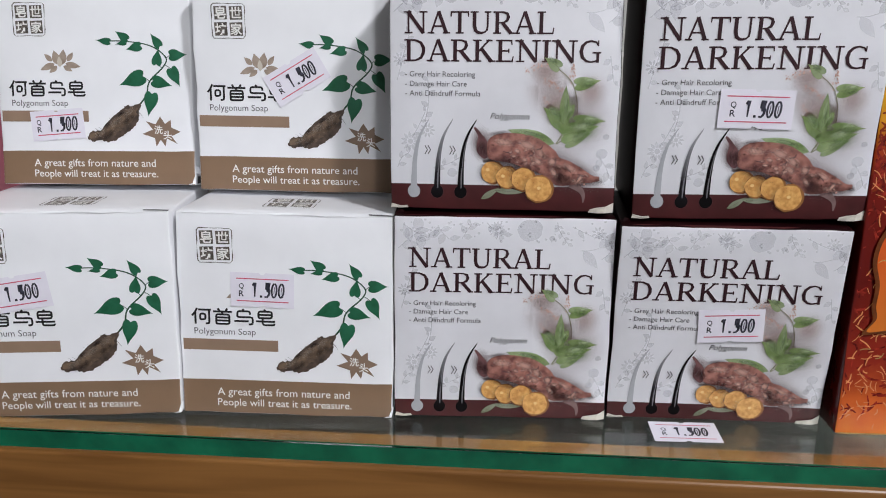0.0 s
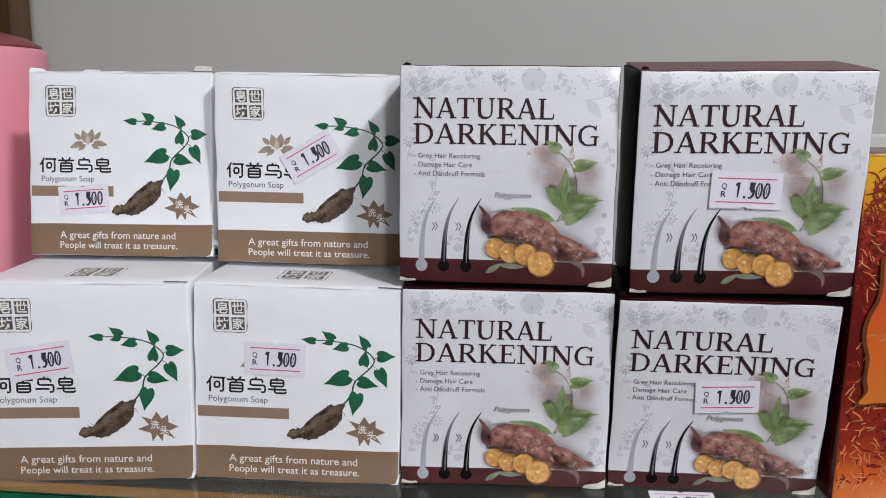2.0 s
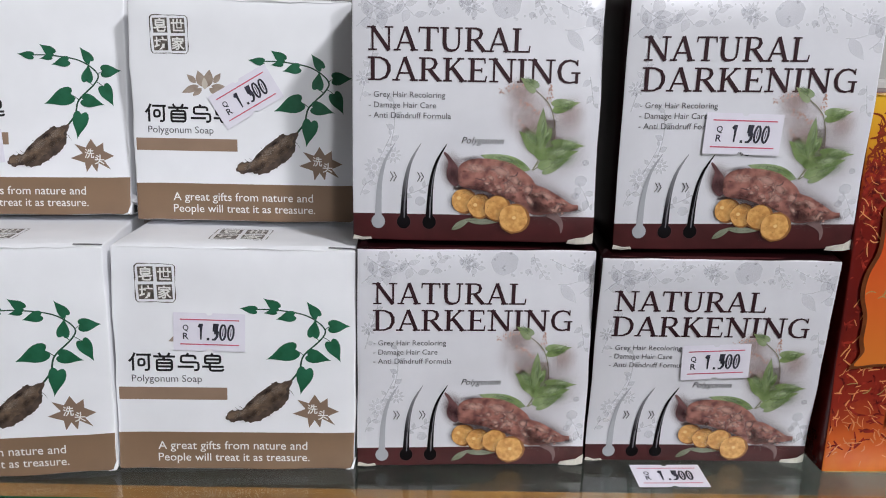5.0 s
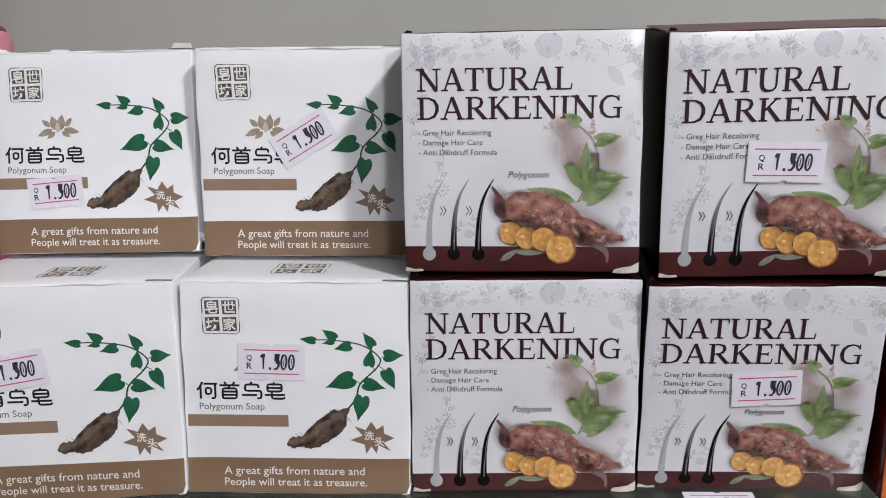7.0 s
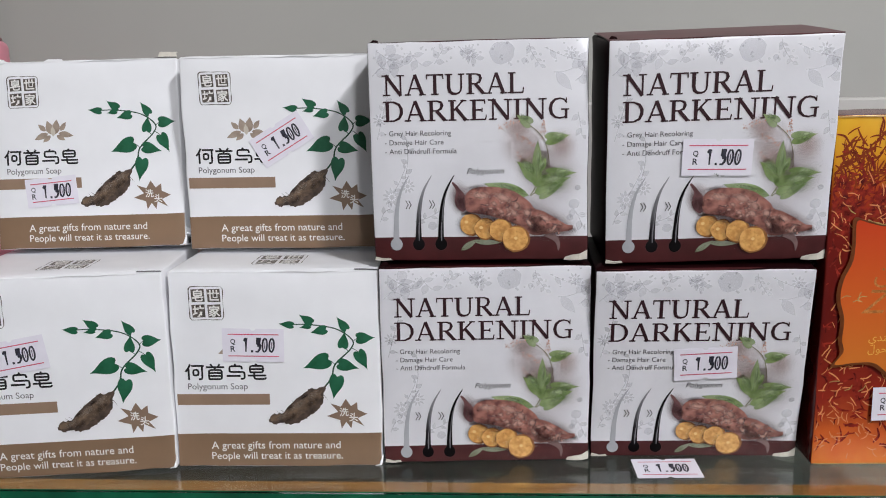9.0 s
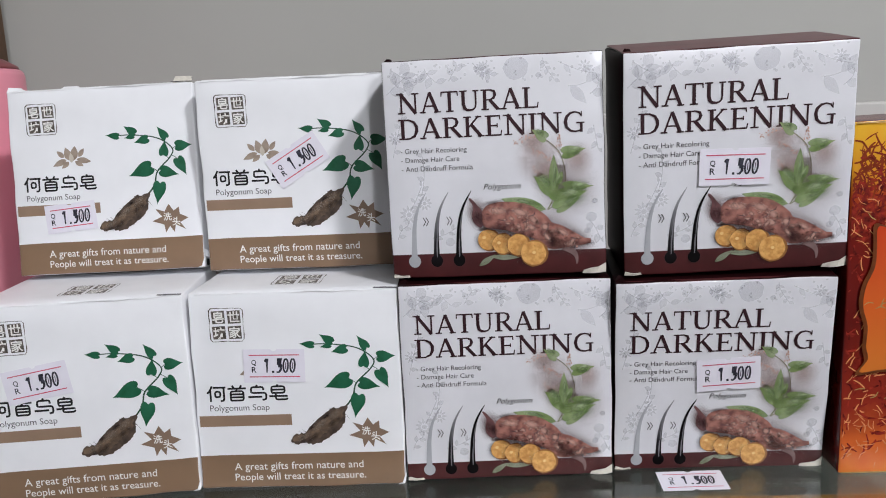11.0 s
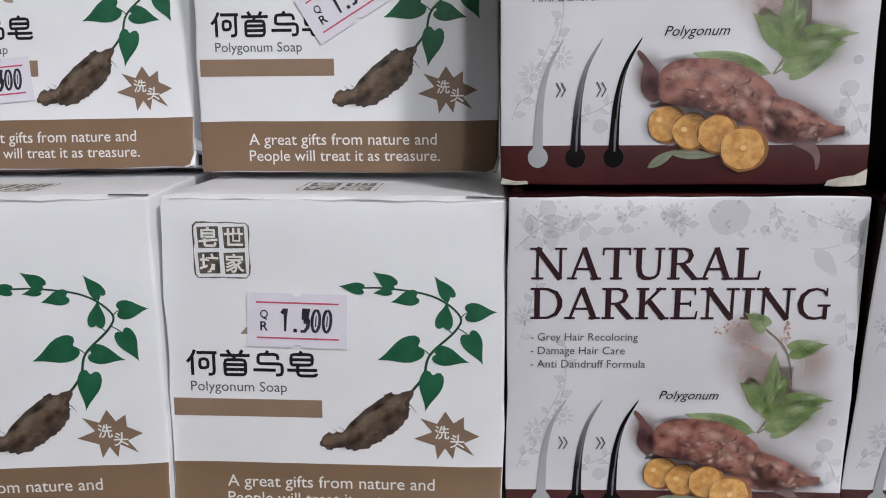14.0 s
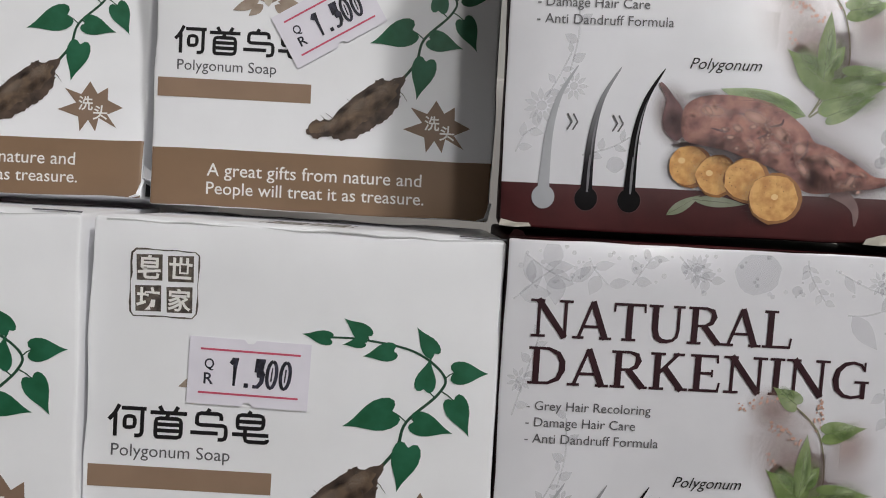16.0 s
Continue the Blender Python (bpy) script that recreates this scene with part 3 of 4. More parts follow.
def blot(name, u, v, ru, rv, mat, parent, lift, up, turn=0.0):
    """A soft-edged oval of ink."""
    bm = bmesh.new()
    y = -(0.00012 + lift * STEP)
    c, s = math.cos(radians(turn)), math.sin(radians(turn))
    corners = ((-1, -1), (1, -1), (1, 1), (-1, 1))
    vs = [bm.verts.new(((u + c * a * ru - s * b * rv) * MM, y, (v + up + s * a * ru + c * b * rv) * MM)) for a, b in corners]
    f = bm.faces.new(vs)
    lay = bm.loops.layers.uv.new("UVMap")
    for lp, ab in zip(f.loops, corners):
        lp[lay].uv = ab
    return part(name, bm, mat, parent)


def rounded_line(pts, cut=0.7):
    """A broken line with its corners cut twice, as a round-nosed pen draws it."""
    pts = [Vector(p) for p in pts]
    out = [pts[0]]
    for a, b, c in zip(pts, pts[1:], pts[2:]):
        p, q = b + (a - b).normalized() * min(cut, (a - b).length / 2), b + (c - b).normalized() * min(cut, (c - b).length / 2)
        out += [p, p * 0.25 + b * 0.5 + q * 0.25, q]
    return out + [pts[-1]]


def rounded_title(parent, u, v, pitch, tall, up, lift):
    """The four round-cornered characters of the soap's name."""
    box = lambda x0, y0, x1, y1: [(x0 + 0.5, y0), (x0, y0), (x0, y1), (x1, y1), (x1, y0), (x0 + 0.4, y0)]
    glyphs = ([[(1.9, 6.8), (1.2, 5.0), (0.1, 3.5)], [(1.25, 4.9), (1.25, 0.0)], [(2.3, 6.1), (6.7, 6.1)], [(6.0, 6.1), (6.0, 0.3), (4.7, 0.3)], box(2.9, 2.0, 4.7, 4.4)],
              [[(1.7, 6.9), (2.3, 5.7)], [(5.0, 6.9), (4.4, 5.7)], [(0.1, 5.5), (6.6, 5.5)], [(3.4, 5.5), (3.0, 4.4)], box(1.1, 0.3, 5.6, 4.3), [(1.1, 3.0), (5.6, 3.0)], [(1.1, 1.7), (5.6, 1.7)]],
              [[(3.3, 6.9), (2.8, 5.9)], [(1.1, 3.5), (1.1, 5.9), (5.4, 5.9), (5.4, 4.5)], [(1.1, 4.6), (1.1, 3.4), (6.3, 3.4), (6.3, 0.4), (4.9, 0.4)], [(0.0, 1.7), (4.9, 1.7)]],
              [[(3.3, 6.9), (2.9, 6.1)], box(1.0, 3.2, 5.6, 6.0), [(1.0, 4.6), (5.6, 4.6)], [(0.1, 1.8), (6.6, 1.8)], [(2.4, 3.1), (2.4, 0.3), (6.4, 0.3), (6.4, 1.0)]])
    for k, strokes in enumerate(glyphs):
        pr = Print(lift, up=up)
        for st in strokes:
            line = rounded_line([(u + k * pitch + x, v + y * tall) for x, y in st])
            pr.ribbon(line, [0.7] * len(line))
        pr.done("title_character", INK, parent, "black round-cornered printed character")


def soap_carton(seed):
    up = WH / 2
    box = new("soap_carton")
    carton("body", WW, WH, WD, up - 23.3, (CARD, BROWN, CARD), box, seed, 0.5, 0.9)
    seal_print(box, -29.0, 18.9, 11.0, 1, up)
    seal_print(box, -9.5, 11.5, 16.5, 1, 0, pose(0, 0, WH * MM, -90))
    pr = Print(1, up=up)
    pr.ribbon([(-35.6, -10.55), (-2.9, -10.55)], [4.0, 4.0])
    pr.done("brown_bar", BROWN_BAR, box)
    rounded_title(box, -32.3, -3.3, 7.3, 0.84, up, 2)
    text_shape("subtitle_text", "Polygonum Soap", INK_GREY, box, -31.6, -6.8, 21.1, 2, up)
    text_shape("slogan_text", "A great gifts from nature and", WHITE_INK, box, -24.5, -29.0, 46.1, 2, up, fat=0.004)
    text_shape("slogan_text", "People will treat it as treasure.", WHITE_INK, box, -24.5, -32.9, 46.8, 2, up, fat=0.004)
    # the lotus
    for k, (b, t, w) in enumerate((((-13.3, 8.1), (-14.9, 13.3), 1.55), ((-12.0, 8.1), (-11.1, 13.7), 1.55), ((-12.7, 7.3), (-12.9, 11.2), 0.95), ((-15.6, 9.4), (-18.4, 12.0), 0.95), ((-9.9, 9.4), (-7.6, 12.6), 0.95),
                                   ((-14.7, 8.5), (-20.2, 6.2), 1.15), ((-10.7, 8.5), (-5.0, 7.4), 1.15), ((-13.8, 7.7), (-16.8, 5.2), 0.95), ((-11.4, 7.7), (-8.2, 5.8), 0.95))):
        petal = Print(4 if k == 2 else 2, up=up)
        petal.n = k
        petal.poly(plain_leaf(b, t, w))
        petal.done("lotus_petal", LOTUS_PALE if k == 2 else LOTUS, box, "beige printed lotus petal")
    # the vine and its leaves
    pr = Print(3, up=up)
    line = curve_through(VINE, 7)
    pr.ribbon(line, [0.34 + 0.28 * k / len(line) for k in range(len(line))])
    for b, t, w in HEARTS:
        near = min(line, key=lambda p: (p - Vector(b)).length)
        pr.ribbon([near, (near + Vector(b)) / 2 + Vector((0, 0.15)), b], [0.25, 0.22, 0.22])
    pr.done("vine", VINE_INK, box, "dark green printed vine")
    for k, (b, t, w) in enumerate(HEARTS):
        pr = Print(5, up=up)
        pr.n = k
        pr.poly(heart_leaf(b, t, w))
        pr.done("leaf", LEAF_INK, box, "green heart-shaped printed leaf")
    # the tuber
    rnd = random.Random(11)
    upper = curve_through([(-3.6, -18.1), (-1.9, -16.1), (1.3, -15.6), (4.1, -12.8), (7.0, -9.9), (9.6, -8.0), (11.7, -6.5), (14.1, -6.6), (16.8, -5.6)], 5)
    lower = curve_through([(-3.5, -18.9), (-1.4, -19.8), (1.2, -19.3), (4.8, -20.0), (8.8, -18.4), (11.4, -16.4), (14.2, -14.2), (16.1, -11.3), (16.2, -8.9), (17.1, -6.5)], 5)
    upper, lower = [[p + Vector((rnd.uniform(-0.22, 0.22), rnd.uniform(-0.3, 0.3))) for p in e] for e in (upper, lower)]
    ax = [(upper[i * (len(upper) - 1) // 40] + lower[i * (len(lower) - 1) // 40]) / 2 for i in range(41)]
    n = len(ax)
    pr = Print(7, up=up)
    pr.poly([(p.x, p.y) for p in upper] + [(p.x, p.y) for p in lower[::-1]])
    pr.done("tuber", TUBER_DARK, box, "mottled dark brown printed root tuber")
    pr = Print(8, up=up)
    mid = [(ax[i], (upper[i * (len(upper) - 1) // 40] - lower[i * (len(lower) - 1) // 40]).length) for i in range(3, 37)]
    pr.ribbon([p + Vector((-0.2, 0.3)) for p, w in mid], [w * 0.55 * rnd.uniform(0.8, 1.15) for p, w in mid])
    pr.done("tuber_face", TUBER, box)
    pr = Print(6, up=up)
    for k in range(7):
        p = ax[rnd.randrange(6, n - 3)]
        q = p + Vector((rnd.uniform(-3.4, -2.2), rnd.uniform(2.4, 3.6))) * rnd.choice((1, -1))
        pr.ribbon([p, (p + q) / 2 + Vector((0.3, 0.2)), q], [0.26, 0.16, 0.05])
    tagged(pr.done("tuber_rootlets", TUBER_DARK, box), kind="stuff")
    for u, v, ru, rv in ((12.4, -8.8, 3.6, 1.7), (7.0, -12.6, 4.4, 1.8), (1.2, -16.8, 3.6, 1.4)):
        blot("tuber_sheen", u, v, ru, rv, BLOT_TAN, box, 9, up, 36)
    for u, v, ru, rv in ((4.6, -17.2, 5.2, 1.4), (11.8, -12.0, 5.0, 1.4), (9.6, -9.6, 2.0, 0.9), (4.0, -13.6, 1.9, 0.8)):
        blot("tuber_shade", u, v, ru, rv, BLOT_UMBER, box, 10, up, 36)
    # the burst
    pr = Print(3, up=up)
    tips = ((-0.6, 5.6), (3.4, 4.4), (6.9, 0.0), (5.7, -4.5), (1.1, -5.4), (-2.3, -5.5), (-7.4, -0.8), (-6.0, 3.9))
    notches = ((1.2, 2.9), (3.5, 1.6), (3.5, -1.6), (1.7, -2.4), (-0.6, -2.9), (-2.8, -2.3), (-3.4, 0.8), (-2.4, 2.7))
    pts = [(24.5 + x, -16.1 + y) for pair in zip(tips, notches) for x, y in pair]
    pr.poly(pts)
    pr.done("burst", STAR, box, "brown printed starburst")
    text_shape("burst_text", "洗", WHITE_INK, box, 21.6, -16.6, 3.2, 5, up, fat=0.016)
    text_shape("burst_text", "头", WHITE_INK, box, 24.9, -18.6, 3.2, 5, up, fat=0.016)
    # the lid's worn front fold; painted shade as the slit beside its tuck-in flap
    rnd = random.Random(seed)
    us = [-34 + 68 * k / 14 for k in range(15)]
    flap("lid_lip", ([(u, -0.05 + rnd.uniform(-0.12, 0.1), WH - 0.25 + rnd.uniform(-0.45, 0.1)) for u in us], [(u, 2.2, WH + 0.18 + rnd.uniform(-0.05, 0.15)) for u in us]), CARD, box, 0.22)
    # a dark grey strip stands for the shade in the slit
    flap("slit_shade", ([(28.0, 0.6, WH + 0.3), (32.0, 0.3, WH + 0.28), (36.4, 0.2, WH + 0.1)], [(28.2, 1.1, WH + 0.34), (32.0, 0.9, WH + 0.34), (36.4, 0.7, WH + 0.2)]), INK_GREY, box, 0.2)
    flap("bottom_tab", ([(33.8, -0.3, 0.2), (35.4, -0.6, 0.8), (36.6, -0.2, 4.2)], [(34.4, -0.2, 0.1), (36.2, -0.4, 0.5), (36.9, 0.3, 4.0)]), CARD, box, 0.25)
    return tagged(box, "white soap carton with a printed green vine and brown band", "soap box", "stacked white soap cartons")


# ---- pearl and maroon cartons of darkening soap ----
DW, DH, DD = 72.9, 71.7, 38.0


def sprig(pr, rnd, u, v, a, ln, n, w):
    end = (u + ln * math.cos(a), v + ln * math.sin(a))
    mid = ((u + end[0]) / 2 + rnd.uniform(-1, 1), (v + end[1]) / 2 + rnd.uniform(-1, 1))
    line = curve_through([(u, v), mid, end], 6)
    pr.ribbon(line, [0.3] * len(line))
    for k in range(n):
        p = line[2 + (k * (len(line) - 3)) // max(n - 1, 1)]
        b = a + (0.9 if k % 2 else -0.9) + rnd.uniform(-0.3, 0.3)
        q = (p.x + w * 3 * math.cos(b), p.y + w * 3 * math.sin(b))
        pr.poly(plain_leaf((p.x, p.y), q, w * rnd.uniform(0.6, 1.0), 6))


def inside(pr, w, h):
    """Trim what hangs over the carton's front."""
    bm = pr.bm
    for co, no in (((-w / 2 * MM, 0, 0), (-1, 0, 0)), ((w / 2 * MM, 0, 0), (1, 0, 0)), ((0, 0, (pr.up + h / 2) * MM), (0, 0, 1)), ((0, 0, (pr.up - h / 2) * MM), (0, 0, -1))):
        bmesh.ops.bisect_plane(bm, geom=bm.verts[:] + bm.edges[:] + bm.faces[:], plane_co=co, plane_no=no, clear_outer=True)


def darkening_carton(seed, foot=0.0):
    """foot: how far the carton reaches below the printed field's usual base."""
    up = DH / 2 + foot
    box = new("darkening_soap_carton")
    carton("body", DW, DH + foot, DD, up - 29.4, (PEARL, MAROON, MAROON_SHADED), box, seed, 0.4, 0.7)
    rnd = random.Random(5)
    gp, g2 = Print(1, up=up), Print(2, up=up)
    for u, v, a, ln, n, w in ((-35, 25, 0.7, 9, 4, 1.9), (-33, 33, -0.5, 9, 4, 1.8), (-22, 33, -0.9, 6, 4, 1.3), (-14, 28.5, 1.0, 6, 5, 1.0), (-6, 34, -0.6, 7, 6, 0.9), (17, 34.5, -1.1, 8, 8, 0.7), (22, 33, -0.35, 13, 3, 1.3), (25, 25, 0.15, 6, 2, 2.6), (32, 22, 1.1, 7, 3, 1.5),
                              (-34, 4, 1.3, 15, 6, 0.8), (-25, -9, 1.5, 13, 4, 0.9), (-29, -14, 1.1, 9, 4, 0.7), (-22, -24, 0.4, 9, 5, 0.8), (-34, -24, 0.9, 6, 4, 0.9), (31, -19, -1.1, 8, 4, 1.2), (33, 12, -1.4, 8, 4, 1.0)):
        sprig(gp if rnd.random() < 0.5 else g2, rnd, u, v, a, ln, n, w)
    # open daisies, fruits and their bracts
    for u, v, r, n in ((-29.7, -15.5, 3.3, 11), (-24.2, -11.8, 2.6, 10), (-2.7, 31.8, 2.8, 13), (-33.0, 10.5, 2.4, 9), (30.5, 31.0, 2.4, 9)):
        for k in range(n):
            a = 2 * math.pi * k / n
            g2.poly(plain_leaf((u + 0.3 * r * math.cos(a), v + 0.3 * r * math.sin(a)), (u + r * math.cos(a), v + r * math.sin(a)), r * 0.16, 5))
        gp.disc(u, v, r * 0.27, None, 12)
    for u, v, r in ((8.2, 31.6, 4.2), (31.8, -18.4, 1.9), (30.4, -23.0, 1.2), (-16.0, -25.5, 1.6), (33.0, -13.0, 1.0), (15.5, 29.0, 1.0)):
        gp.disc(u, v, r, r * 0.88, 16, 0.07, 0.3, rnd)
    for k in range(60):
        u = rnd.uniform(-34, 34)
        g2.disc(u, rnd.uniform(27.5, 35), rnd.uniform(0.2, 0.55), None, 7)
    inside(gp, DW - 1.6, DH - 1.6)
    inside(g2, DW - 1.6, DH - 1.6)
    tagged(gp.done("ghost_print", GHOST, box, "faint grey printed flowers and leaves"), kind="stuff")
    tagged(g2.done("ghost_print", GHOST2, box), kind="stuff")
    # soft fields of ink behind the herb and under the root
    for u, v, ru, rv in ((15.0, 2.0, 9.5, 11.0), (13.0, 7.5, 6.0, 5.0), (27.5, 1.0, 6.5, 7.0), (18.0, -4.0, 8.0, 8.0)):
        blot("rose_shade", u, v, ru, rv, BLOT, box, 3, up)
    blot("leaf_shade", 24.0, -9.0, 13.0, 12.0, BLOT_GREY, box, 4, up)
    for u, v, ru, rv, a in ((25.5, -11.5, 6.5, 4.0, 14), (27.5, -7.6, 5.0, 2.4, 0), (17.0, -6.5, 4.4, 4.4, -30), (21.0, -5.0, 2.8, 4.6, 0), (22.0, -9.0, 4.0, 3.4, 0), (26.4, 3.6, 3.4, 2.2, 0)):
        blot("leaf_wash", u, v, ru, rv, BLOT_GREEN, box, 6, up, a)
    blot("root_halo", 11.0, -21.0, 25.0, 9.5, BLOT_ROOT, box, 5, up, -16)
    blot("stub_halo", -6.4, -16.0, 4.6, 7.0, BLOT_ROOT, box, 6, up, 12)
    blot("tail_halo", 25.0, -25.5, 10.0, 5.0, BLOT_ROOT, box, 6, up, -24)
    # title
    pr = Print(6, up=up)
    title_line(pr, "NATURAL", -31.5, 18.5, 46.9, 6.75)
    title_line(pr, "DARKENING", -31.5, 9.95, 61.8, 6.75)
    pr.done("title_text", TITLE, box, "dark serif lettering")
    for k, (txt, w) in enumerate((("- Grey Hair Recoloring", 22.4), ("- Damage Hair Care", 19.8), ("- Anti Dandruff Formula", 24.2))):
        text_shape("claim_text", txt, INK_GREY, box, -31.4, 5.2 - 3.02 * k, w, 7, up)
    text_shape("herb_name_text", "Polygonum", INK, box, -4.0, -7.9, 12.6, 7, up, shear=0.35)
    # three hairs
    for k, (u, mat) in enumerate(((-28.6, HAIR_GREY), (-20.9, HAIR_MID), (-13.2, HAIR_DARK))):
        line = curve_through([(u + 5.0, -8.1), (u + 2.0, -13.6), (u + 0.5, -20.0), (u + 0.05, -27.5), (u, -31.6)], 6)
        n = len(line)
        pr = Print(8, up=up)
        pr.ribbon(line, [0.12 + 2.2 * (i / (n - 1)) ** 0.8 for i in range(n)])
        pr.disc(u, -31.8, 2.05, 2.15, 22)
        ring = Print(7, up=up)
        ring.disc(u, -31.8, 2.14, 2.24, 22)
        ring.done("hair_bulb_rim", BULB_RIM, box)
        pr.done("hair", mat, box, ("grey", "half-darkened", "black")[k] + " printed hair with its bulb")
        if k:
            sh = Print(10, up=up)
            sh.ribbon([p + Vector((0.3, 0)) for p in line[6:19]], [0.04 + 0.26 * math.sin(math.pi * i / 12) for i in range(13)])
            sh.ribbon([(u + 0.25, -24.0), (u + 0.2, -27.5), (u + 0.15, -30.6)], [0.12, 0.5, 0.3])
            sh.done("hair_shine", HAIR_SHINE, box)
    pr = Print(7, up=up)
    for u in (-24.4, -16.3):
        for du in (0.0, 1.0):
            pr.ribbon([(u + du - 0.6, -16.7), (u + du + 0.25, -18.15)], [0.3, 0.3])
            pr.ribbon([(u + du + 0.25, -18.1), (u + du - 0.6, -19.6)], [0.3, 0.3])
    pr.done("arrow_marks", INK_GREY, box)
    # the herb
    st = Print(8, up=up)
    st.ribbon(curve_through([(17.2, -15.5), (19.6, -12.2), (23.1, -7.3), (23.4, -2.8), (22.1, 2.7), (20.0, 5.6), (17.1, 8.0)], 5), [0.26] * 31)
    st.ribbon(curve_through([(17.4, -15.6), (20.4, -13.4), (22.4, -12.4)], 5), [0.34] * 11)
    st.ribbon(curve_through([(17.2, -15.5), (18.9, -12.4), (19.4, -9.0)], 5), [0.3] * 11)
    st.done("herb_stem", HERB_STEM, box)
    for b, t, w, m in (((16.8, -15.4), (1.6, -11.2), 2.3, 0), ((19.4, -9.2), (12.6, -3.8), 2.7, 0), ((19.3, -9.0), (19.8, 3.0), 1.5, 1), ((19.4, -7.6), (22.6, -3.0), 1.5, 0), ((19.5, -12.6), (30.8, -9.5), 3.3, 0), ((20.6, -15.2), (28.6, -11.6), 1.9, 1),
                       ((23.3, -8.1), (32.9, -8.0), 1.9, 0), ((23.0, 3.2), (30.6, 4.6), 2.1, 0), ((17.3, 8.4), (12.6, 11.5), 1.9, 1), ((-6.4, -34.0), (-0.6, -30.2), 1.0, 3), ((-2.0, -31.0), (7.4, -31.5), 1.0, 3)):
        lf = Print(12 if m else 10, up=up)
        lf.n = int(b[0] * 3) % 17
        lf.poly(heart_leaf(b, t, w) if w > 1.75 and m < 3 and t[0] > 2 else plain_leaf(b, t, w))
        lf.done("herb_leaf", (HERB, HERB_PALE, HERB_FAINT, HERB_GREY)[m], box, "pale green printed leaf")
        vein = Print(14, up=up)
        vein.ribbon([b, ((b[0] + 3 * t[0]) / 4, (b[1] + 3 * t[1]) / 4)], [0.18, 0.06])
        vein.done("leaf_vein", HERB_VEIN, box)
        if m < 2:
            side = Print(15, up=up)
            bv, tv = Vector(b), Vector(t)
            nr = Vector((-(tv - bv).y, (tv - bv).x)).normalized()
            for s in (0.22, 0.4, 0.58):
                for g in (-1, 1):
                    p = bv + (tv - bv) * s
                    side.ribbon([p, p + (tv - bv) * 0.16 + nr * g * w * (0.8 - s * 0.7)], [0.13, 0.04])
            tagged(side.done("leaf_veining", HERB_VEIN, box), kind="stuff")
            lowb = bv + (tv - bv) * 0.45 - nr * w * 0.42
            blot("leaf_dusk", lowb.x, lowb.y, (tv - bv).length * 0.36, w * 0.5, BLOT_MOSS, box, 9, up, math.degrees(math.atan2(t[1] - b[1], t[0] - b[0])))
        mid, ln = ((b[0] + t[0]) / 2, (b[1] + t[1]) / 2), math.hypot(t[0] - b[0], t[1] - b[1])
        if m < 2:
            a = math.degrees(math.atan2(t[1] - b[1], t[0] - b[0]))
            off = w * 0.4
            blot("leaf_light", mid[0] + off * math.sin(radians(a)) * 0.6, mid[1] + off, ln * 0.36, w * 0.5, BLOT_MINT, box, 8, up, a)
    bl = Print(9, up=up)
    for k in range(84):
        s = rnd.random()
        if k < 24:
            u, v = 6.5 + 8.0 * s, 7.2 + 2.4 * s + rnd.uniform(-0.9, 0.9)
        elif k < 54:
            u, v = 12.5 + 6.5 * s, 4.6 - 3.4 * s + rnd.uniform(-1.1, 1.1)
        elif k < 60:
            u, v = 12.5 + 2.5 * s, -2.4 + rnd.uniform(-1.0, 1.5)
        else:
            u, v = 21.6 + rnd.uniform(-0.8, 0.8), 3.6 + 6.0 * s
        bl.disc(u, v, rnd.uniform(0.14, 0.32), None, 6)
    tagged(bl.done("herb_blossom", BLOOM, box, "tiny pink printed blossom"), kind="stuff")
    # the root and its slices
    rnd = random.Random(23)
    pr = Print(13, up=up)
    pr.ribbon(curve_through([(-9.0, -10.6), (-7.3, -12.8), (-6.4, -15.4), (-6.1, -18.0), (-4.6, -20.2)], 4), [0.5, 0.8, 1.0, 1.1, 1.2, 1.5, 2.1, 2.8, 3.3, 3.6, 3.8, 3.9, 3.8, 3.5, 3.1, 2.6, 2.0])
    pr.done("root_stub", ROOT_DARK, box)
    pr = Print(14, up=up)
    upper = curve_through([(-4.9, -17.8), (-4.5, -14.9), (-2.6, -13.1), (0.8, -12.3), (5.3, -12.4), (10.4, -13.3), (14.4, -15.6), (17.2, -17.9), (18.6, -19.9), (21.4, -20.8), (24.3, -22.4), (27.2, -24.2), (29.3, -25.5), (31.4, -25.7)], 4)
    lower = curve_through([(-4.9, -18.2), (-4.0, -20.6), (-0.7, -21.4), (3.3, -22.0), (6.7, -23.2), (11.2, -24.6), (14.4, -26.4), (16.8, -28.4), (19.4, -29.0), (22.8, -28.6), (26.2, -28.0), (29.1, -27.7), (31.5, -27.1)], 4)
    pr.poly([(p.x, p.y) for p in upper] + [(p.x, p.y) for p in lower[::-1]])
    pr.done("root", ROOT, box, "reddish brown printed root")
    # the fold between the body and its tail, and the wrinkles along it
    pr = Print(16, up=up)
    for k, (u, v, du, dv) in enumerate(((17.4, -19.4, -1.6, -4.4), (13.0, -16.0, -2.4, -1.6), (10.4, -17.6, -2.0, -2.2), (7.4, -15.0, -2.6, -0.4), (12.2, -20.4, -2.8, -1.0), (20.6, -22.4, 1.8, -2.4), (3.4, -18.6, -3.0, 0.4), (24.4, -25.0, 2.6, -0.6))):
        pr.ribbon(curve_through([(u, v), (u + du * 0.4 + 0.5, v + dv * 0.5 - 0.3), (u + du, v + dv)], 5), [0.1 + 0.36 * math.sin(math.pi * i / 10) for i in range(11)])
    tagged(pr.done("root_wrinkling", ROOT_DARK, box), kind="stuff")
    pr = Print(13, up=up)
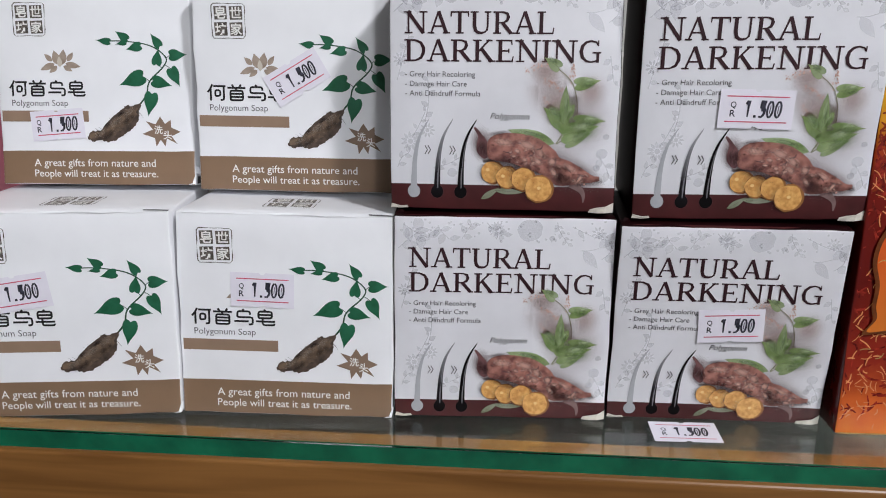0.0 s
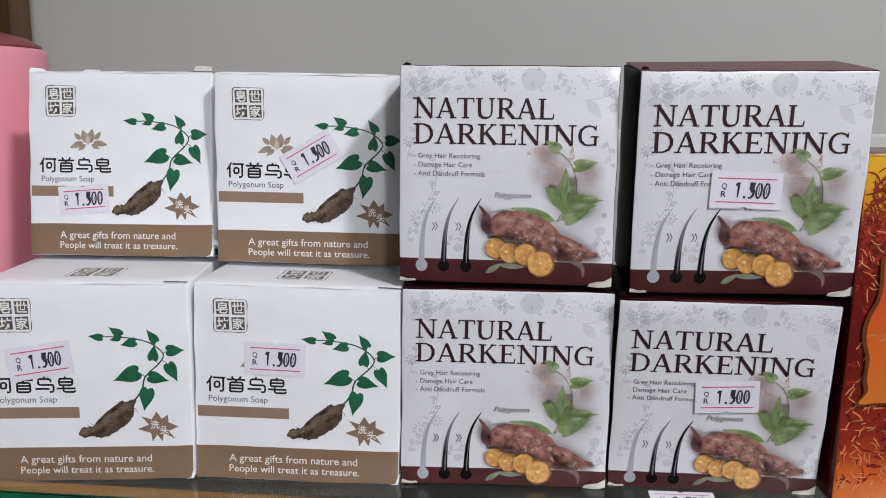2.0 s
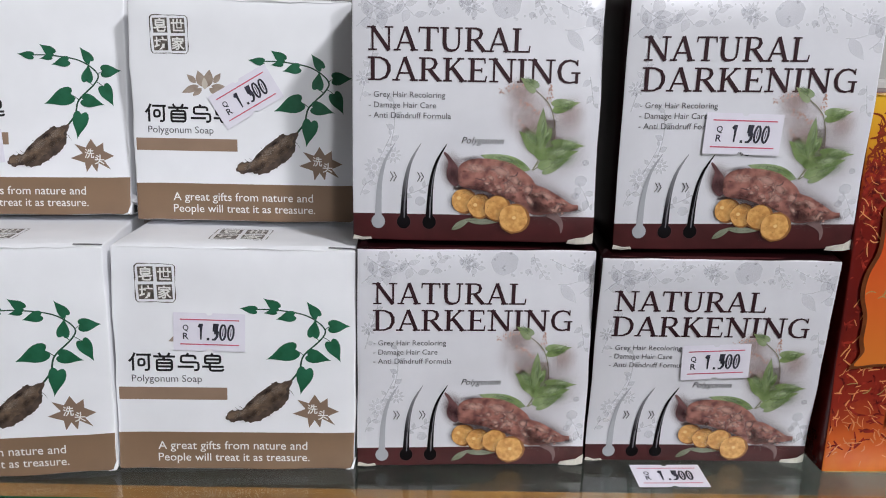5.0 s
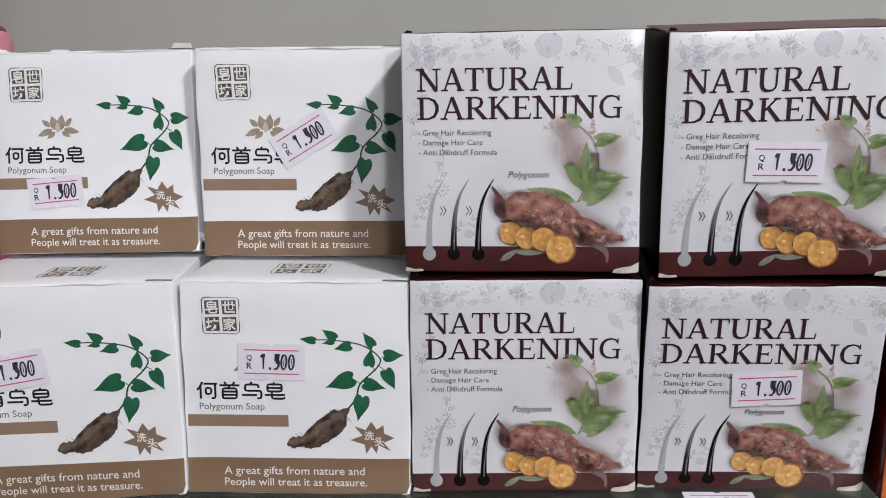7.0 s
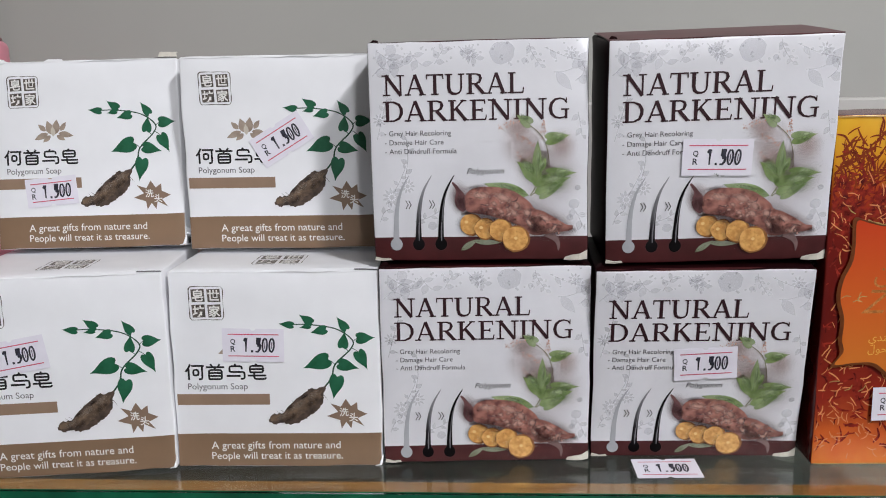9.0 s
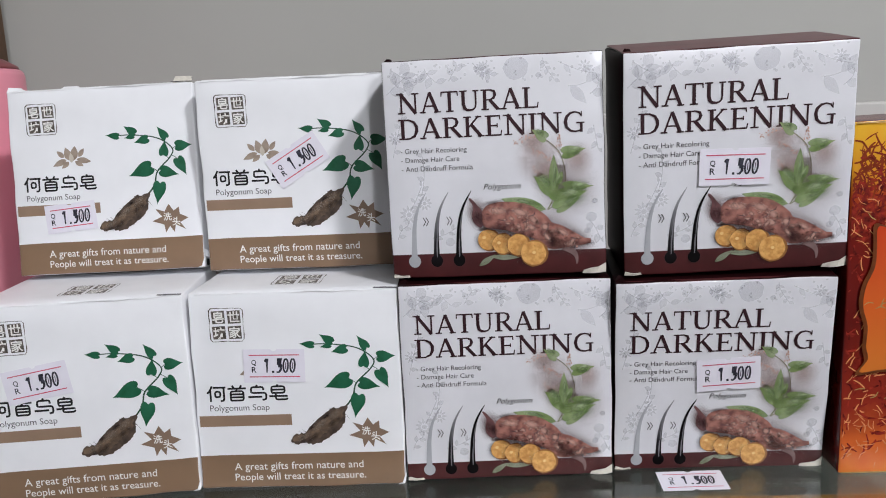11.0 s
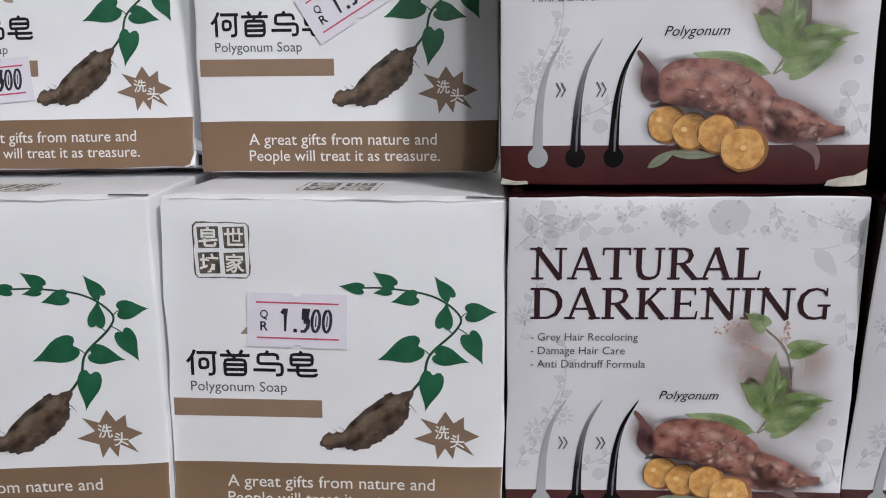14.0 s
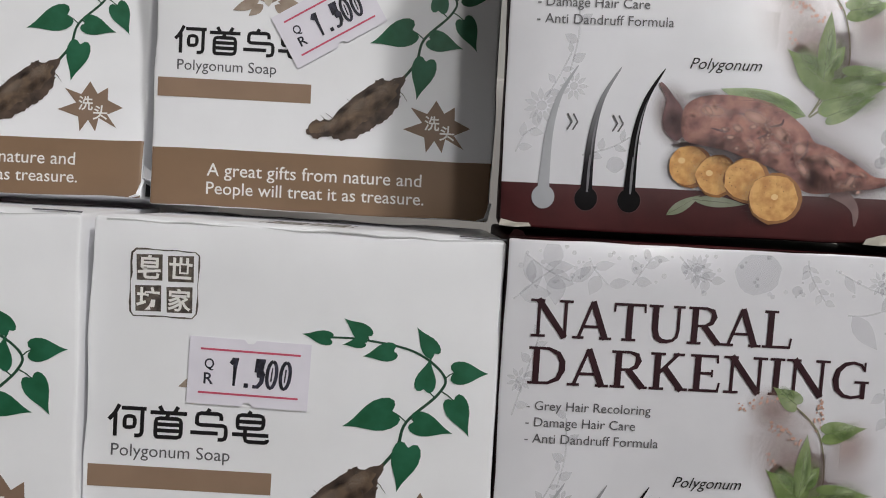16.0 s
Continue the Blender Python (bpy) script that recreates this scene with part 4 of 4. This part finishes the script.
    pr.ribbon(curve_through([(22.6, -28.0), (25.4, -30.0), (26.6, -32.0), (26.6, -34.4)], 4), [3.4, 3.0, 2.6, 2.3, 2.0, 1.8, 1.6, 1.4, 1.2, 1.0, 0.8, 0.5, 0.3])
    pr.done("root_tail", ROOT_TAIL, box)
    for u, v, ru, rv, a in ((0.5, -15.2, 4.6, 1.8, -4), (8.0, -16.0, 4.6, 1.9, -20), (12.4, -18.6, 3.4, 1.9, -40), (11.6, -21.2, 2.6, 1.5, -30), (16.2, -21.2, 2.0, 2.0, 0), (22.0, -23.2, 3.6, 1.3, -28)):
        blot("root_sheen", u, v, ru, rv, BLOT_LIGHT, box, 16, up, a)
    for u, v, ru, rv, a in ((1.0, -21.4, 8.0, 2.6, -6), (10.0, -24.4, 7.0, 2.6, -16), (18.4, -25.6, 3.0, 4.6, 16), (24.0, -27.4, 8.0, 2.6, 2), (20.0, -27.4, 4.5, 2.8, 0), (-6.4, -17.0, 2.2, 3.4, 8), (-5.0, -17.8, 1.6, 3.6, 10), (31.2, -27.2, 2.2, 1.3, 0), (-1.0, -12.4, 5.0, 1.1, 8), (19.6, -25.4, 3.2, 1.8, -20), (4.0, -23.6, 9.0, 2.0, -12)):
        blot("root_shade", u, v, ru, rv, BLOT_DARK, box, 17, up, a)
    for k in range(46):
        s = rnd.random()
        x = -3.5 + 31.0 * s
        top_, bot = -12.6 - 0.42 * max(x - 2, 0) * 1.02, -21.8 - 0.27 * max(x + 2, 0)
        y = bot + (top_ - bot) * rnd.uniform(0.15, 0.9)
        r = rnd.uniform(0.5, 1.5)
        blot("root_knob" if k % 2 else "root_dimple", x, y, r * rnd.uniform(0.9, 1.8), r * 0.75, BLOT_LIGHT if k % 2 else BLOT_DIMPLE, box, 18, up, rnd.uniform(-80, 60))
    for k, (u, v, r) in enumerate(((-2.9, -25.1, 3.9), (1.9, -26.6, 3.9), (7.1, -27.2, 4.1), (12.2, -30.1, 4.7))):
        rim, pr = Print(18 + 3 * k, up=up), Print(19 + 3 * k, up=up)
        rim.disc(u + 0.2, v - 0.1, r, r * 0.98, 18, 0.04, 0, rnd)
        pr.disc(u - 0.1, v + 0.05, r * 0.9, r * 0.88, 18, 0.05, 0, rnd)
        blot("slice_shade", u - r * 0.55, v - 0.3, r * 0.95, r * 1.15, BLOT_DARK, box, 13 + 3 * k, up)
        cut = rim.done("root_slice", SLICE_RIM, box, "orange printed root slice")
        pr.done("slice_face", SLICE, cut)
    pr = Print(31, up=up)
    for u, v, r in ((-4.2, -24.4, 3.0), (0.8, -26.4, 2.6), (6.0, -27.0, 2.8), (12.5, -30.1, 4.2)):
        for k in range(12):
            a, e = k * 0.39, rnd.uniform(0.42, 0.8)
            pr.disc(u + math.cos(a) * r * e, v + math.sin(a) * r * e, rnd.uniform(0.06, 0.12), None, 6)
    for u, v in ((-4.4, -24.2), (0.6, -26.2), (12.3, -29.9)):
        dot = Print(33, up=up)
        dot.disc(u, v, 0.62, 0.55, 10)
        dot.done("slice_heart", SLICE_HEART, box)
    tagged(pr.done("slice_grain", SLICE_RIM, box), kind="stuff")
    # scuffed white corners where the print has worn off the fold
    flap("torn_corner", ([(-36.3, -0.25, 0.3), (-33.5, -0.5, 0.15), (-30.5, -0.3, 0.35)], [(-36.0, -0.15, 1.5), (-33.2, -0.8, 0.9), (-30.8, -0.3, 0.9)]), CARD_EDGE, box)
    flap("torn_corner", ([(28.4, -0.3, 0.1), (31.0, -0.7, 0.0), (33.6, -0.9, 0.1), (36.3, -0.2, 0.3)], [(28.9, -0.3, 1.1), (31.2, -1.1, 1.9), (33.8, -0.9, 2.2), (36.4, -0.1, 3.4)]), CARD_EDGE, box, 0.25)
    flap("lid_tab", ([(-36.2, 3.0, DH + foot - 0.2), (-35.0, 5.0, DH + foot + 1.2)], [(-33.0, 3.0, DH + foot), (-33.4, 5.0, DH + foot + 0.9)]), MAROON_SHADED, box)
    flap("lid_lip", ([(-34.5, 0.25, DH + foot - 0.2), (0, 0.2, DH + foot + 0.1), (34.5, 0.25, DH + foot - 0.2)], [(-34.5, 1.8, DH + foot + 0.05), (0, 1.8, DH + foot + 0.25), (34.5, 1.8, DH + foot + 0.05)]), MAROON, box, 0.2)
    return tagged(box, "pearl white and maroon soap carton with a printed root", "soap box", "stacked darkening soap cartons")


def placed(x, y, z, yaw, lean, roll, base):
    """A carton by the centre of its front; base: how far its foot lies below that centre, in millimetres."""
    m = Matrix.Translation((x, y, z)) @ Matrix.Rotation(radians(yaw), 4, "Z") @ Matrix.Rotation(radians(lean), 4, "X") @ Matrix.Rotation(radians(roll), 4, "Y")
    return m @ Matrix.Translation((0, 0, -base * MM))


POSES = {
    "d1": (0.0095, 0.2542, 1.3208, -2.61, -0.45, -0.26),
    "d2": (0.0876, 0.2476, 1.3199, -0.48, 5.39, -0.84),
    "d3": (0.0113, 0.2516, 1.2456, 2.03, 0.96, 0.07),
    "d4": (0.0851, 0.2522, 1.2447, -0.48, 7.39, -0.18),
    "w1": (-0.1400, 0.2891, 1.3187, 0.50, -6.84, -0.63),
    "w2": (-0.0636, 0.2831, 1.3183, 0.16, -0.83, 0.10),
    "w3": (-0.1347, 0.2422, 1.2461, 7.15, -1.40, -0.10),
    "w4": (-0.0620, 0.2496, 1.2454, 1.43, -1.37, 0.65),
}
FOOT = 1.8
dark_low = darkening_carton(31)
dark_low.matrix_basis = placed(*POSES["d3"], DH / 2)
dark_low_b = copy_thing(dark_low, placed(*POSES["d4"], DH / 2))
dark_top = darkening_carton(57, FOOT)
dark_top.matrix_basis = placed(*POSES["d1"], DH / 2 + FOOT)
dark_top_b = copy_thing(dark_top, placed(*POSES["d2"], DH / 2 + FOOT))
white_a = soap_carton(3)
white_a.matrix_basis = placed(*POSES["w4"], WH / 2)
white_b = copy_thing(white_a, placed(*POSES["w3"], WH / 2) @ Matrix.Diagonal((0.985, 1, 1, 1)))
white_c = copy_thing(white_a, placed(*POSES["w2"], WH / 2))
white_d = copy_thing(white_a, placed(*POSES["w1"], WH / 2))

price_label(dark_top_b, -0.9, -2.1, radians(-1.5), 32, DH / 2 + FOOT, 22.5)
price_label(dark_low_b, 2.1, 1.5, radians(3), 32, DH / 2, 21.5)
price_label(white_a, -7.8, 9.3, radians(-1), 14, WH / 2)
price_label(white_b, -15.6, 8.2, radians(8.5), 14, WH / 2, 22.5)
price_label(white_c, 0.3, 5.3, radians(31), 14, WH / 2)
price_label(white_d, -14.6, -13.7, radians(4.5), 14, WH / 2, 20.0, 11.0)

# an unglued bottom corner on the last white carton
# its black sheet puts the shade of the open gap into colour
flap("gap_shade", ([(36.9, 1.5, 0.6), (37.1, 5.0, 0.8), (37.1, 12.0, 1.0)], [(36.9, 1.5, 3.4), (37.2, 5.0, 3.0), (37.2, 12.0, 2.6)]), INK, white_d, 0.1)
flap("open_flap", ([(36.6, 0.2, 4.6), (38.4, 2.0, 3.6), (39.6, 7.0, 3.2)], [(36.6, 0.2, 7.4), (38.0, 2.0, 6.0), (38.9, 7.0, 5.4)]), CARD, white_d, 0.25)

# raised paper tabs on the lid of the last white carton
flap("lid_tab", ([(28.6, 1.0, WH - 0.2), (29.4, 2.0, WH + 2.4), (30.2, 6.0, WH + 3.0)], [(36.4, 0.6, WH - 0.6), (35.6, 2.0, WH + 2.2), (34.8, 6.0, WH + 2.8)]), CARD_EDGE, white_d)
flap("lid_tab", ([(-36.4, 0.4, WH - 0.4), (-36.0, 1.4, WH + 1.7), (-35.0, 4.0, WH + 1.9)], [(-29.0, 1.0, WH + 0.1), (-31.5, 2.0, WH + 1.2), (-32.0, 4.0, WH + 1.6)]), CARD, white_d)
flap("lid_tab", ([(-16.0, 3.0, WH + 0.1), (-15.0, 4.0, WH + 1.0)], [(-8.5, 3.0, WH + 0.1), (-9.5, 4.0, WH + 0.9)]), CARD, white_d)

# the lid of one carton has sprung up at the back
top = DH + FOOT
flap("lid", ([(-36.2, 0.4, top + 0.1), (-36.2, 18.0, top + 0.7), (-36.0, 37.0, top + 0.9)], [(36.2, 0.4, top + 0.1), (36.2, 18.0, top + 0.7), (36.2, 37.0, top + 1.1)]), MAROON_LIT, dark_top_b, 0.4)

# a loose sticker on the glass in front of the cartons
loose = new("loose_price_label")
price_label(loose, 0, 0, 0, 2, 6.0, 22.5, 12.5)
loose.matrix_basis = Matrix.Translation((0.0737, 0.2390, SHELF + 0.0003)) @ Matrix.Rotation(radians(1), 4, "Z") @ Matrix.Rotation(radians(-86), 4, "X")
tagged(loose, "white paper price sticker lying loose on the glass", "price label")

# ---- glossy saffron carton ----
SW, SH, SD = 57.0, 121.0, 40.0
SAFFRON = ramp_material("saffron_print", [(0.0, (214, 116, 44)), (0.08, (206, 96, 40)), (0.2, (142, 42, 28)), (0.45, (96, 22, 18)), (0.7, (112, 26, 20)), (0.8, (170, 62, 26)), (0.87, (214, 144, 34)), (1.0, (226, 172, 44))], 2, 0.0, SH * MM, 0.2, (130.0, 0.16))
CARTOUCHE = ramp_material("cartouche_print", [(0.0, (204, 120, 46)), (0.45, (206, 96, 40)), (1.0, (192, 56, 32))], 2, 0.03, 0.092, 0.2, (60.0, 0.06))
SIDE_RED = material("saffron_side_card", (104, 26, 22), 0.25, 0.3, 200.0)
STRAND_RED = material("strand_red_print", (158, 46, 32), 0.25, 0.0, 400.0, rgb2=(80, 18, 16))
STRAND_DARK = material("strand_dark_print", (136, 52, 22), 0.25, 0.3, 400.0)
STRAND_PALE = material("strand_pale_print", (226, 142, 88), 0.25, 0.25, 400.0)
GOLD = material("gold_foil", (240, 196, 120), 0.25, 0.3, 900.0, 0.9, 0.55)
EMBOSS = material("embossed_gilt", (224, 142, 70), 0.22, 0.45, 700.0, 1.0, 0.25)
GOLD_DULL = material("dull_gold_print", (116, 58, 24), 0.3, 0.35, 400.0, 0.0, 0.1)
YELLOW_INK = material("yellow_ink", (232, 172, 62), 0.35, 0.15, 400.0)
PETAL = material("petal_print", (206, 226, 246), 0.3, 0.0, 300.0, rgb2=(120, 170, 230))
PETAL_DEEP = material("petal_deep_print", (74, 122, 206), 0.3, 0.2, 300.0)

FORMS = {"ا": "\ufe8d\ufe8e", "ح": "\ufea1\ufea2\ufea3\ufea4", "خ": "\ufea5\ufea6\ufea7\ufea8", "د": "\ufea9\ufeaa", "ر": "\ufead\ufeae", "ز": "\ufeaf\ufeb0", "ط": "\ufec1\ufec2\ufec3\ufec4",
         "ع": "\ufec9\ufeca\ufecb\ufecc", "ف": "\ufed1\ufed2\ufed3\ufed4", "ك": "\ufed9\ufeda\ufedb\ufedc", "ل": "\ufedd\ufede\ufedf\ufee0", "م": "\ufee1\ufee2\ufee3\ufee4", "ن": "\ufee5\ufee6\ufee7\ufee8",
         "ه": "\ufee9\ufeea\ufeeb\ufeec", "و": "\ufeed\ufeee", "ي": "\ufef1\ufef2\ufef3\ufef4"}


def joined(words):
    """Arabic letters in their joined shapes, set from left to right for the built-in font."""
    out = []
    for word in words.split():
        shaped = []
        for i, ch in enumerate(word):
            f = FORMS[ch]
            before = i > 0 and len(FORMS[word[i - 1]]) == 4
            after = i < len(word) - 1 and len(f) == 4
            shaped.append(f[(3 if after else 1) if before else (2 if after else 0)])
        out.append("".join(shaped[::-1]))
    return " ".join(out[::-1])


def saffron_carton():
    box = new("saffron_soap_carton")
    carton("body", SW, SH, SD, 0, (SAFFRON, SAFFRON, SIDE_RED), box, 77, 0.3, 0.7)
    rnd = random.Random(8)
    reds, darks, pales = Print(1), Print(1), Print(3)

    def strand(pr, u, v, ln, w, a=None):
        a = rnd.uniform(0, 6.28) if a is None else a
        b = rnd.uniform(-0.9, 0.9)
        p = [(u, v), (u + ln * 0.5 * math.cos(a), v + ln * 0.5 * math.sin(a)), (u + ln * 0.5 * (math.cos(a) + math.cos(a + b)), v + ln * 0.5 * (math.sin(a) + math.sin(a + b)))]
        line = curve_through(p, 4)
        pr.ribbon(line, [w * (0.4 + 0.6 * math.sin(math.pi * (0.15 + 0.8 * i / 8))) for i in range(9)])
    for k in range(900):
        v = rnd.triangular(80, 110, 90) if k < 520 else rnd.uniform(6, 84)
        strand(reds, rnd.uniform(-28, 28), v, rnd.uniform(3, 7), rnd.uniform(0.5, 0.95))
    for k in range(330):
        strand(darks, rnd.uniform(-28, 28), 118 - abs(rnd.gauss(0, 9)) - rnd.uniform(2, 12), rnd.uniform(3, 7), rnd.uniform(0.4, 0.75), rnd.gauss(1.2, 0.7))
    for k in range(420):
        v = rnd.uniform(4, 40) if k < 210 else rnd.uniform(40, 102)
        strand(pales, rnd.uniform(-28, 28), v, rnd.uniform(1.5, 5.0), rnd.uniform(0.22, 0.5))
    for pr, nm, mt in ((darks, "dark_strand_print", STRAND_DARK), (reds, "red_strand_print", STRAND_RED), (pales, "pale_strand_print", STRAND_PALE)):
        inside(pr, SW - 1.4, 2 * SH - 1.4)
        tagged(pr.done(nm, mt, box), kind="stuff")
    # the ogee cartouche
    side = curve_through([(0.4, 90.8), (4.0, 87.6), (9.5, 84.6), (15.0, 85.6), (19.4, 86.4), (19.4, 79.5), (19.8, 73.0), (22.4, 66.5), (23.0, 60.0), (21.2, 53.0), (21.4, 46.0), (20.6, 41.5), (23.2, 37.0), (16.5, 37.6), (10.0, 37.4), (5.0, 33.6), (0.4, 30.8)], 5)
    out = [(p.x, p.y) for p in side] + [(-p.x, p.y) for p in side[::-1]]
    pr = Print(50)
    pr.poly([(u * 1.04 + (0.5 if u > 0 else -0.5), 61 + (v - 61) * 1.04) for u, v in out])
    pr.done("cartouche_rim", GOLD_DULL, box, "dull gold scrolled rim")
    pr = Print(52)
    pr.poly(out)
    pr.done("cartouche", CARTOUCHE, box, "orange printed cartouche")
    for sg in (-1, 1):
        pr = Print(54)
        pr.ribbon(curve_through([(sg * -1, 92.0), (sg * 4, 88.8), (sg * 9.5, 85.4), (sg * 13, 85.8), (sg * 16, 86.8)], 5), [0.35 + 0.2 * math.sin(i) for i in range(21)])
        pr.done("gilt_scroll", GOLD, box, "embossed gold scroll")
    pr = Print(54)
    for k in range(16):
        u = rnd.choice((-1, 1)) * rnd.uniform(12, 24)
        strand(pr, u, rnd.choice((28, 33, 88, 60, 45)) + rnd.uniform(-3, 3), 3.5, 0.35)
    tagged(pr.done("gilt_flecks", GOLD, box, "embossed gold flecks"), kind="stuff")
    for txt, mat, u, v, w, lift, sh in ((joined("زعفران"), EMBOSS, -12.4, 66.0, 24.0, 56, 0.0), ("Zafran", EMBOSS, -16.0, 55.0, 32.0, 56, 0.35), (joined("عطر مركز الهندي"), YELLOW_INK, -12.6, 45.2, 24.6, 56, 0.0), (joined("خالي من الكحول"), YELLOW_INK, -12.6, 41.2, 24.4, 56, 0.0)):
        text_shape("carton_text", txt, mat, box, u, v, w, lift, 0.0, shear=sh)
    # the bright highlight along the top and bottom folds, painted as gold ribbons
    for v in (0.55, SH - 0.55):
        pr = Print(30)
        pr.ribbon([(-SW / 2 + 0.8, v), (SW / 2 - 0.8, v)], [0.5, 0.5])
        pr.done("fold_highlight", GOLD, box, "pale gold line painted as a fold highlight")
    # the crocus
    for pr, mat, sc, nm in ((Print(56), PETAL_DEEP, 1.0, "flower_edge"), (Print(60), PETAL, 0.86, "flower")):
        for a, ln, w in ((100, 7.6, 2.0), (62, 8.0, 2.1), (22, 7.4, 2.0), (160, 6.8, 2.0), (205, 5.6, 1.8), (-50, 5.6, 1.9), (255, 5.0, 1.9)):
            d = (math.cos(radians(a)), math.sin(radians(a)))
            c = (-0.2, 77.6)
            pr.poly(plain_leaf((c[0] + d[0] * 0.5, c[1] + d[1] * 0.5), (c[0] + d[0] * ln * sc, c[1] + d[1] * ln * sc), w * sc, 8))
        pr.done(nm, mat, box, "blue and white printed flower" if sc < 1 else "")
    pr = Print(66)
    pr.disc(-0.2, 77.6, 0.9, 1.2, 10)
    pr.done("flower_eye", STRAND_DARK, box)
    return tagged(box, "glossy orange saffron carton with gold lettering", "soap box")


saffron = saffron_carton()
saffron.matrix_basis = Matrix.Translation((0.1530, 0.2495, SHELF)) @ Matrix.Rotation(radians(0.5), 4, "Z")
price_label(saffron, 1.0, 22.9, radians(1), 66, 0.0, 21.2)

# ---- round pink tub with a low domed lid ----


def pink_tub():
    box = new("pink_tub")

    def turned(name, prof, mat, label=""):
        bm = bmesh.new()
        n = 56
        rings = [[bm.verts.new((r * math.cos(2 * math.pi * k / n) * MM, r * math.sin(2 * math.pi * k / n) * MM, z * MM)) for k in range(n)] for r, z in prof]
        for a, b in zip(rings, rings[1:]):
            for k in range(n):
                bm.faces.new((a[k], a[(k + 1) % n], b[(k + 1) % n], b[k]))
        bm.faces.new(rings[0][::-1])
        bm.faces.new(rings[-1])
        bmesh.ops.recalc_face_normals(bm, faces=bm.faces)
        part(name, bm, mat, box, label, True)
    turned("body", [(41.0, 0.0), (41.8, 0.8), (42.0, 3.0), (42.0, 152.5), (41.4, 154.4), (40.2, 155.4)], PINK)
    turned("lid", [(40.0, 155.5), (39.6, 157.0), (34.0, 160.2), (24.0, 162.6), (10.0, 163.6), (2.0, 163.7)], ROSE, "dark rose domed lid")
    return tagged(box, "round pink tub with a dark rose domed lid", "tub")


pink = pink_tub()
pink.matrix_basis = Matrix.Translation((-0.2392, 0.335, SHELF))
